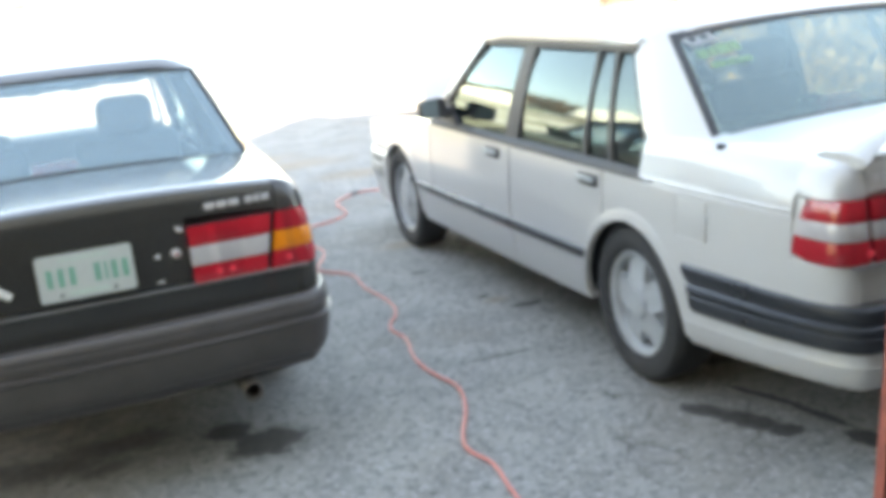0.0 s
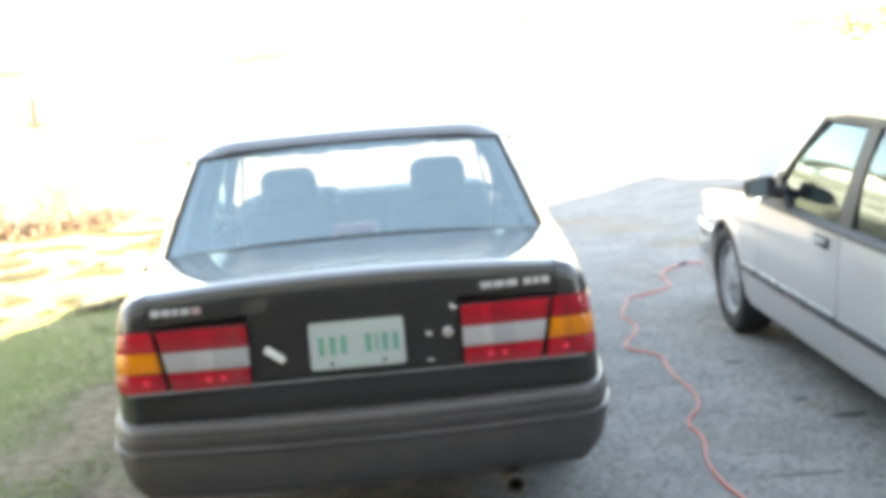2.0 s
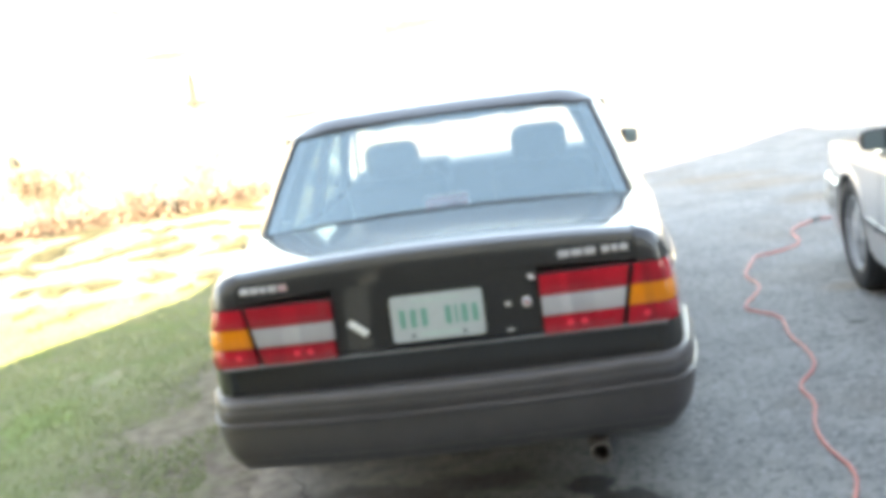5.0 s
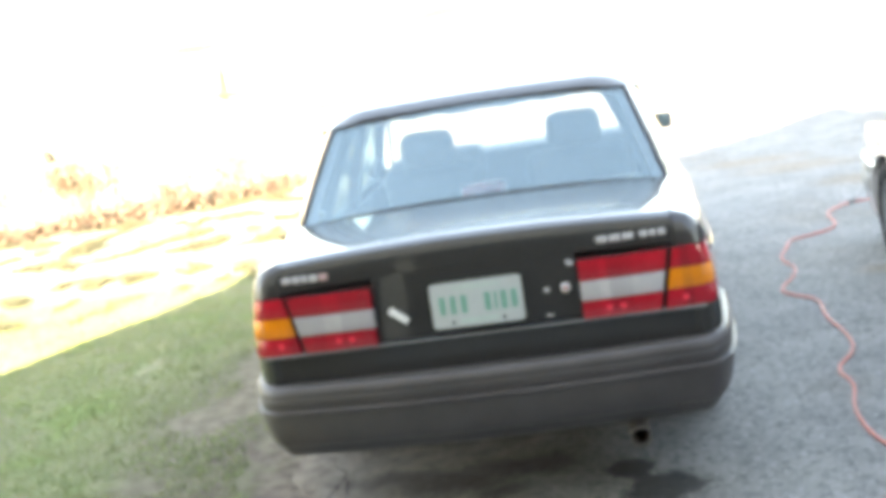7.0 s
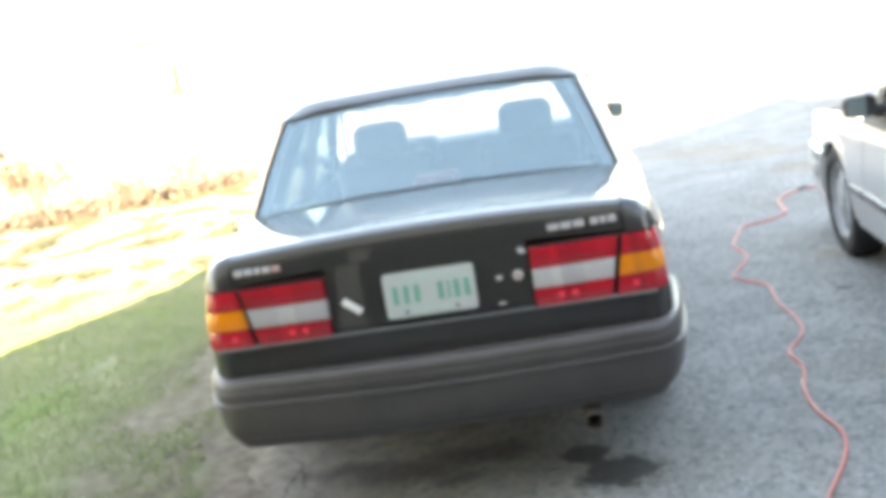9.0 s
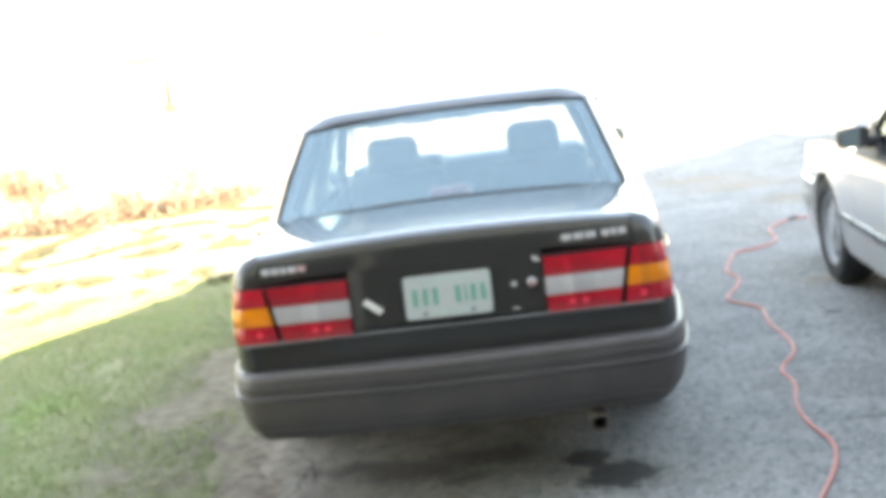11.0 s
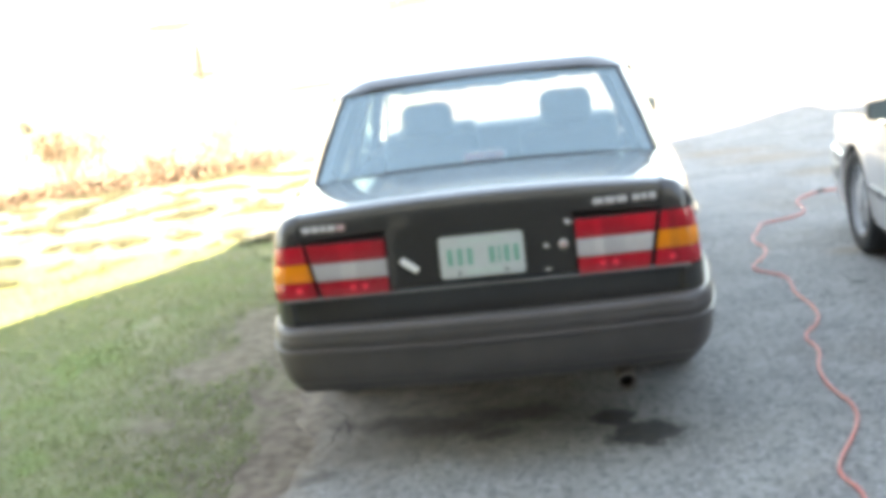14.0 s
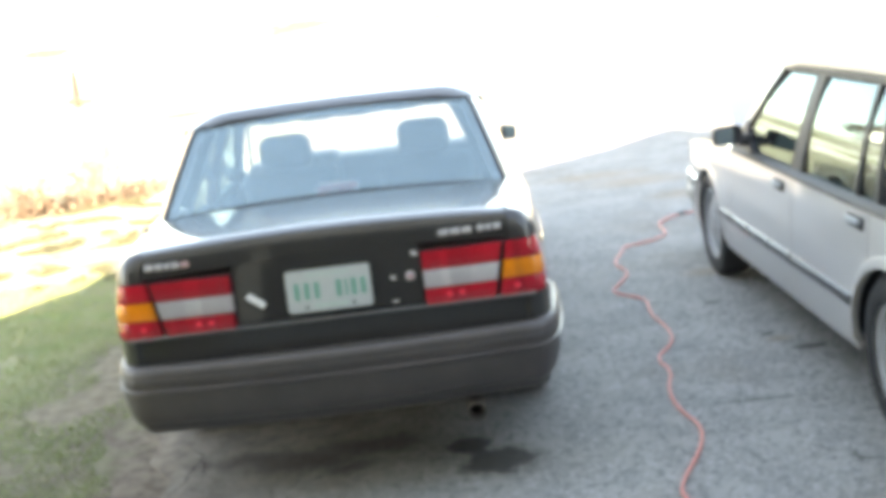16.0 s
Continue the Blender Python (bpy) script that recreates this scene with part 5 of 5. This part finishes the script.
def leaf_quads(verts, faces, centre, size, rng):
    a = Vector((rng.gauss(0, 1), rng.gauss(0, 1), rng.gauss(0, 1))).normalized()
    b = a.orthogonal().normalized()
    c = a.cross(b)
    w, l = size * rng.uniform(0.35, 0.6), size * rng.uniform(0.7, 1.2)
    i = len(verts)
    verts.extend((centre - b * l, centre + c * w, centre + b * l, centre - c * w))
    faces.append((i, i + 1, i + 2, i + 3))


def shrub(x, y, height, spread, stems, leaves, seed, label, arch=0.0):
    """A leafless or dry-leaved shrub: curved stems that fork, with scattered dead leaves."""
    rng = random.Random(seed)
    z = ground_z(x, y)
    thing = tagged(new("shrub"), label, "shrub", "shrubs beside the lawn")
    thing.location = (x, y, z)
    vs, fs, tips = [], [], []
    for _ in range(stems):
        ang, out = rng.uniform(0, 2 * math.pi), spread * rng.uniform(0.3, 1.0)
        h = height * rng.uniform(0.6, 1.0)
        pts = []
        for k in range(8):
            f = k / 7
            up = h * (math.sin(f * math.pi * (0.5 + 0.35 * arch)) if arch else f ** 0.8)
            pts.append(Vector((math.cos(ang) * out * f ** 1.2, math.sin(ang) * out * f ** 1.2, up)) + Vector((rng.gauss(0, 1), rng.gauss(0, 1), rng.gauss(0, 1))) * 0.02 * spread)
        root = Vector((rng.gauss(0, 0.4), rng.gauss(0, 0.25), 0)) * spread
        pts = [q + root * (1 - 0.6 * k / 7) for k, q in enumerate(pts)]
        pts[0].z = -0.05
        tube(vs, fs, pts, 0.008, 0.003)
        for _ in range(4):
            k = rng.randint(3, 7)
            p = pts[k]
            d = Vector((rng.gauss(0, 1), rng.gauss(0, 1), rng.gauss(0.3, 0.7))).normalized() * height * rng.uniform(0.15, 0.4)
            q = [p, p + d * 0.5 + Vector((0, 0, 0.02)), p + d]
            tube(vs, fs, q, 0.004, 0.001, 3)
            tips += q
        tips += pts[3:]
    raw("branch_tangle", vs, fs, "twig", thing)
    if leaves:
        vs, fs = [], []
        for _ in range(leaves):
            at = rng.choice(tips)
            if arch and at.z < 0.62 * height:
                continue
            leaf_quads(vs, fs, at + Vector((rng.gauss(0, 1), rng.gauss(0, 1), rng.gauss(0, 1))) * 0.05, 0.03, rng)
        tagged(raw("leaf_mass", vs, fs, "leaf", thing), kind="stuff")
    return thing


shrub(-5.75, 9.55, 0.76, 0.72, 30, 1500, 1, "low tangled brown shrub with arching bare stems", 1.0)
shrub(-6.95, 9.0, 0.70, 0.65, 24, 900, 2, "low tangled brown shrub with arching bare stems", 1.0)
shrub(-4.70, 9.85, 0.45, 0.5, 20, 180, 3, "small dry brown shrub beside the lawn")
shrub(-3.98, 10.25, 0.75, 0.4, 12, 90, 4, "upright thin dry shrub beside the lawn")
shrub(-4.25, 10.55, 0.6, 0.5, 12, 90, 5, "upright thin dry shrub beside the lawn")

# dead leaves and stalks lying along the edge of the lawn
rng = random.Random(8)
vs, fs = [], []
for _ in range(3000):
    f = rng.random()
    px, py = -8.4 + 5.1 * f + rng.gauss(0, 0.10), 8.1 + 2.36 * f + rng.gauss(0, 0.20)
    leaf_quads(vs, fs, Vector((px, py, ground_z(px, py) + abs(rng.gauss(0, 0.07)) + 0.01)), rng.uniform(0.025, 0.055), rng)
for _ in range(260):
    f = rng.random()
    px, py = -8.4 + 5.1 * f + rng.gauss(0, 0.10), 8.1 + 2.36 * f + rng.gauss(0, 0.25)
    p = Vector((px, py, ground_z(px, py)))
    d = Vector((rng.gauss(0, 0.25), rng.gauss(0, 0.25), rng.uniform(0.12, 0.38)))
    tube(vs, fs, [p, p + d * 0.6, p + d + Vector((rng.gauss(0, 0.06), rng.gauss(0, 0.06), -0.03))], 0.004, 0.0015, 3)
tagged(raw("leaf_litter", vs, fs, "twig"), "brown dead leaves and stalks along the lawn edge", "dead leaves", kind="stuff")


def blades(name, count, seed, area, height, material, label, keep):
    """Grass as many bent single blades."""
    rng = np.random.default_rng(seed)
    x0, x1, y0, y1 = area
    vs, fs = [], []
    for px, py, a, h, lean, w in zip(rng.uniform(x0, x1, count), rng.uniform(y0, y1, count), rng.uniform(0, 6.283, count), rng.uniform(0.5, 1.0, count) * height, rng.uniform(0.4, 1.6, count), rng.uniform(0.002, 0.0045, count)):
        if not keep(px, py):
            continue
        z = ground_z(px, py)
        c, s_ = math.cos(a), math.sin(a)
        i = len(vs)
        lx, ly = c * h * lean, s_ * h * lean
        vs += [(px - s_ * w, py + c * w, z - 0.01), (px + s_ * w, py - c * w, z - 0.01), (px + lx * 0.4 + s_ * w, py + ly * 0.4 - c * w, z + h * 0.6), (px + lx * 0.4 - s_ * w, py + ly * 0.4 + c * w, z + h * 0.6), (px + lx, py + ly, z + h * (1 - 0.3 * lean))]
        fs += [(i, i + 1, i + 2, i + 3), (i + 3, i + 2, i + 4)]
    tagged(raw(name, vs, fs, material), label, "grass", kind="stuff")


def lush(px, py):
    n = noise.noise(Vector((px * 1.3, py * 1.3, 7))) + 0.5 * noise.noise(Vector((px * 4.0, py * 4.0, 2)))
    return px < edge_x(py) - 0.25 and n > 0.6 * (1 - min(1.0, max(0.0, (-1.15 - px) / 0.8))) + 0.7 * max(0.0, 1 - ((px + 1.5) / 0.5) ** 2 - ((py - 1.75) / 1.6) ** 2) - 0.70 + 0.25 * (hash((round(px * 997), round(py * 991))) % 100 / 100 - 0.5)


blades("grass", 110000, 3, (-6.0, -1.05, -1.2, 5.0), 0.019, "grass_green", "short uneven green lawn grass with bare spots", lush)
blades("dry_grass", 30000, 4, (-6.0, -1.05, -1.2, 5.0), 0.018, "grass_dry", "withered straw blades among the lawn", lambda a, b: lush(a + 3, b) and a < edge_x(b) - 0.3)

# darkened blades in dabs, standing in for shadows beyond the shade line
def shadow_dab(px, py):
    return px < edge_x(py) - 0.6 and noise.noise(Vector((px * 2.3, py * 1.7, 11))) + 0.4 * noise.noise(Vector((px * 5, py * 5, 5))) > 0.20


blades("shadow_dabs", 120000, 6, (-7.5, -1.8, 4.2, 10.0), 0.065, "dab_grass", "darkened grass dabs standing in for shadows on the sunlit lawn", shadow_dab)

# sunlit bank of dry-leaved brush beyond the white car
rng = random.Random(21)
vs, fs, tv, tf = [], [], [], []
for _ in range(150):
    px, py = rng.uniform(8.0, 12.5), rng.uniform(-2, 17.5)
    h = rng.uniform(2.2, 4.6)
    lean = Vector((rng.gauss(0, 0.35), rng.gauss(0, 0.35), 0))
    pts = [Vector((px, py, ground_z(px, py) - 0.05)) + lean * (k / 5) ** 1.5 + Vector((rng.gauss(0, 0.05), rng.gauss(0, 0.05), h * k / 5)) for k in range(6)]
    tube(tv, tf, pts, 0.03, 0.006, 5)
    for _ in range(9):
        p = pts[rng.randint(1, 5)]
        d = Vector((rng.gauss(0, 0.5), rng.gauss(0, 0.5), rng.gauss(0.25, 0.3)))
        tube(tv, tf, [p, p + d * 0.6, p + d], 0.010, 0.003, 3)
        for _ in range(26):
            leaf_quads(vs, fs, p + d * rng.uniform(0.1, 1.1) + Vector((rng.gauss(0, 0.16), rng.gauss(0, 0.16), rng.gauss(0, 0.16))), rng.uniform(0.05, 0.10), rng)
# low undergrowth along its foot, leafy down to the ground
for _ in range(150):
    px, py = rng.uniform(7.2, 9.2), rng.uniform(-1.0, 13.0)
    h = rng.uniform(0.7, 1.9)
    base = Vector((px, py, ground_z(px, py) - 0.03))
    tip = base + Vector((rng.gauss(0, 0.25), rng.gauss(0, 0.25), h))
    tube(tv, tf, [base, base.lerp(tip, 0.5) + Vector((rng.gauss(0, 0.06), rng.gauss(0, 0.06), 0)), tip], 0.012, 0.003, 4)
    for _ in range(85):
        k = rng.random()
        leaf_quads(vs, fs, base.lerp(tip, k) + Vector((rng.gauss(0, 0.22), rng.gauss(0, 0.22), rng.gauss(0, 0.10))), rng.uniform(0.05, 0.09), rng)
bank = tagged(new("thicket"), "sunlit thicket of dry tan-leaved brush", "brush", kind="stuff")
raw("stem_mass", tv, tf, "bark", bank)
tagged(raw("leaf_mass", vs, fs, "leaf", bank), kind="stuff")

# ---- far things on the field ----
def post_thing(name, x, y, r, h, material, label, category, lean=0.0):
    bm = bmesh.new()
    lathe(bm, [(0.001, h + 0.01), (r * 0.75, h), (r * 0.95, h - 0.06), (r, h * 0.5), (r * 1.12, 0.0), (r * 1.15, -0.1)], 12)
    ob = tagged(part(name, bm, material), label, category)
    ob.matrix_world = pose(x, y, ground_z(x, y), 0, -90 + lean, 0)
    return ob


post = post_thing("wooden_post", -13.24, 38.5, 0.14, 1.40, "wood", "pale weathered wooden post standing in the field", "post", 3)
bm = box(bmesh.new(), -0.30, 0.55, -0.2, 0.25, -0.05, 0.16, 0.05, 2)
for v in bm.verts:
    v.co.z *= 1.0 - 0.5 * (v.co.x > 0.2)
foot = part("foot_stone", bm, "stone", post)
foot.matrix_local = pose(0.16, 0, 0, 0, 87, 0)
bm = bmesh.new()
bmesh.ops.create_icosphere(bm, subdivisions=2, radius=0.2)
for v in bm.verts:
    v.co *= 0.62 * (1 + 0.6 * noise.noise(v.co * 6))
    v.co.z *= 1.5
rock = tagged(part("field_stone", bm, "stone", smooth=False), "grey upright field stone in the sunlit grass", "stone")
rock.location = (-12.1, 21.3, ground_z(-12.1, 21.3) + 0.12)
bm = bmesh.new()
lathe(bm, [(0.001, -0.75), (0.05, -0.74), (0.06, 0.0), (0.05, 0.7), (0.001, 0.71)], 10)
lg = tagged(part("log", bm, "bark"), "thin reddish log lying in the sunlit grass", "log")
lg.matrix_world = pose(-6.5, 27.2, ground_z(-6.5, 27.2) + 0.05, 0, 0, 35)


def far_bush(x, y, size, seed):
    """A small rounded evergreen bush far up the field: short stems and a crown of many leaves."""
    rng = random.Random(seed)
    thing = tagged(new("bush"), "small olive bush standing alone in the sunlit field", "bush", "bushes in the field")
    thing.location = (x, y, ground_z(x, y))
    vs, fs = [], []
    for _ in range(7):
        tip = Vector((rng.gauss(0, 0.3), rng.gauss(0, 0.3), rng.uniform(0.6, 1.0))) * size
        tube(vs, fs, [Vector((0, 0, -0.2)), tip * 0.5, tip], size * 0.06, size * 0.02, 4)
    raw("stem_mass", vs, fs, "bark", thing)
    vs, fs = [], []
    for _ in range(160):
        q = Vector((rng.gauss(0, 0.34), rng.gauss(0, 0.34), 0.6 + rng.gauss(0, 0.28))) * size
        leaf_quads(vs, fs, q, size * rng.uniform(0.12, 0.22), rng)
    tagged(raw("leaf_mass", vs, fs, "olive", thing), kind="stuff")


for bx, by, bs_, sd in ((-9.5, 59.5, 0.24, 51), (2.6, 54.2, 0.30, 52), (-35.0, 76.7, 0.42, 53)):
    far_bush(bx, by, bs_, sd)


def house(x, y, turn, w, d, h, label):
    """A plain white house with a pitched roof and a row of windows."""
    thing = tagged(new("house"), label, "house", "houses across the field")
    thing.matrix_world = pose(x, y, ground_z(x, y) - 0.3, 0, 0, turn)
    bm = bmesh.new()
    rise = w * 0.32
    rows = [[(-w / 2, yy, 0), (-w / 2, yy, h), (0, yy, h + rise), (w / 2, yy, h), (w / 2, yy, 0)] for yy in (-d / 2, d / 2)]
    a = [[bm.verts.new(p) for p in r] for r in rows]
    bm.faces.new(a[0])
    bm.faces.new(a[1][::-1])
    for k in range(5):
        bm.faces.new((a[0][k], a[0][(k + 1) % 5], a[1][(k + 1) % 5], a[1][k]))
    part("wall", bm, "siding", thing, smooth=False)
    for sgn in (-1, 1):
        bm = bmesh.new()
        e = 0.04
        slab(bm, [(sgn * (w / 2 + e), -d / 2 - e, h - e * 0.64 + 0.03), (0, -d / 2 - e, h + rise + 0.03), (0, d / 2 + e, h + rise + 0.03), (sgn * (w / 2 + e), d / 2 + e, h - e * 0.64 + 0.03)], (0, 0, 1), 0.12)
        part("roof", bm, "pale_roof", thing, smooth=False)
    n = max(2, int(d / 2.6))
    for sgn in (-1, 1):
        for i in range(n):
            yy = -d / 2 + d * (i + 0.5) / n
            part("window", box(bmesh.new(), sgn * w / 2 - 0.05, sgn * w / 2 + 0.05, yy - 0.45, yy + 0.45, 1.1, 2.3), "window", thing, smooth=False)
    for xx in (-w / 4, w / 4):
        part("window", box(bmesh.new(), xx - 0.45, xx + 0.45, -d / 2 - 0.05, -d / 2 + 0.05, 1.1, 2.3), "window", thing, smooth=False)
    return thing


for hx_, hy_, tn_, w_, d_, h_ in ((-62, 118, 24, 9, 16, 4.6), (-47, 122, 15, 8, 11, 3.8), (-84, 128, 40, 10, 18, 5.0)):
    house(hx_, hy_, tn_, w_, d_, h_, "white clapboard house with a pale roof on the slope")

# brown leafless wood along the crest
rng = random.Random(33)
vs, fs, tv, tf = [], [], [], []
for _ in range(420):
    az, r = radians(rng.uniform(19, 62)), rng.uniform(205, 245)
    px, py, h = -math.sin(az) * r, math.cos(az) * r, rng.uniform(6.0, 12.0)
    base = Vector((px, py, ground_z(px, py) - 0.3))
    tube(tv, tf, [base, base + Vector((rng.gauss(0, 0.3), 0, h * 0.5)), base + Vector((rng.gauss(0, 0.6), 0, h))], 0.22, 0.06, 5)
    for _ in range(16):
        q = base + Vector((rng.gauss(0, 1.5), rng.gauss(0, 1.5), h * rng.uniform(0.3, 1.0)))
        tube(tv, tf, [q - Vector((0, 0, 1.0)), q, q + Vector((rng.gauss(0, 0.8), rng.gauss(0, 0.8), 1.2))], 0.08, 0.02, 3)
        for _ in range(3):
            leaf_quads(vs, fs, q + Vector((rng.gauss(0, 0.6), rng.gauss(0, 0.6), rng.gauss(0, 0.6))), rng.uniform(0.4, 0.9), rng)
wood = tagged(new("wood"), "brown leafless wood along the crest of the hill", "wood", kind="stuff")
raw("stem_mass", tv, tf, "bark", wood)
tagged(raw("twig_mass", vs, fs, "twig", wood), kind="stuff")

far_house = house(-31.5, 200, 0, 9, 14, 5.0, "white house with grey roof and dark end wall up the hill")
far_house.location.z = 15.6
part("end_wall", box(bmesh.new(), -6.6, -4.56, -7.2, 7.0, -0.3, 6.5, 0.02), "stone", far_house, "dark end wall", smooth=False)
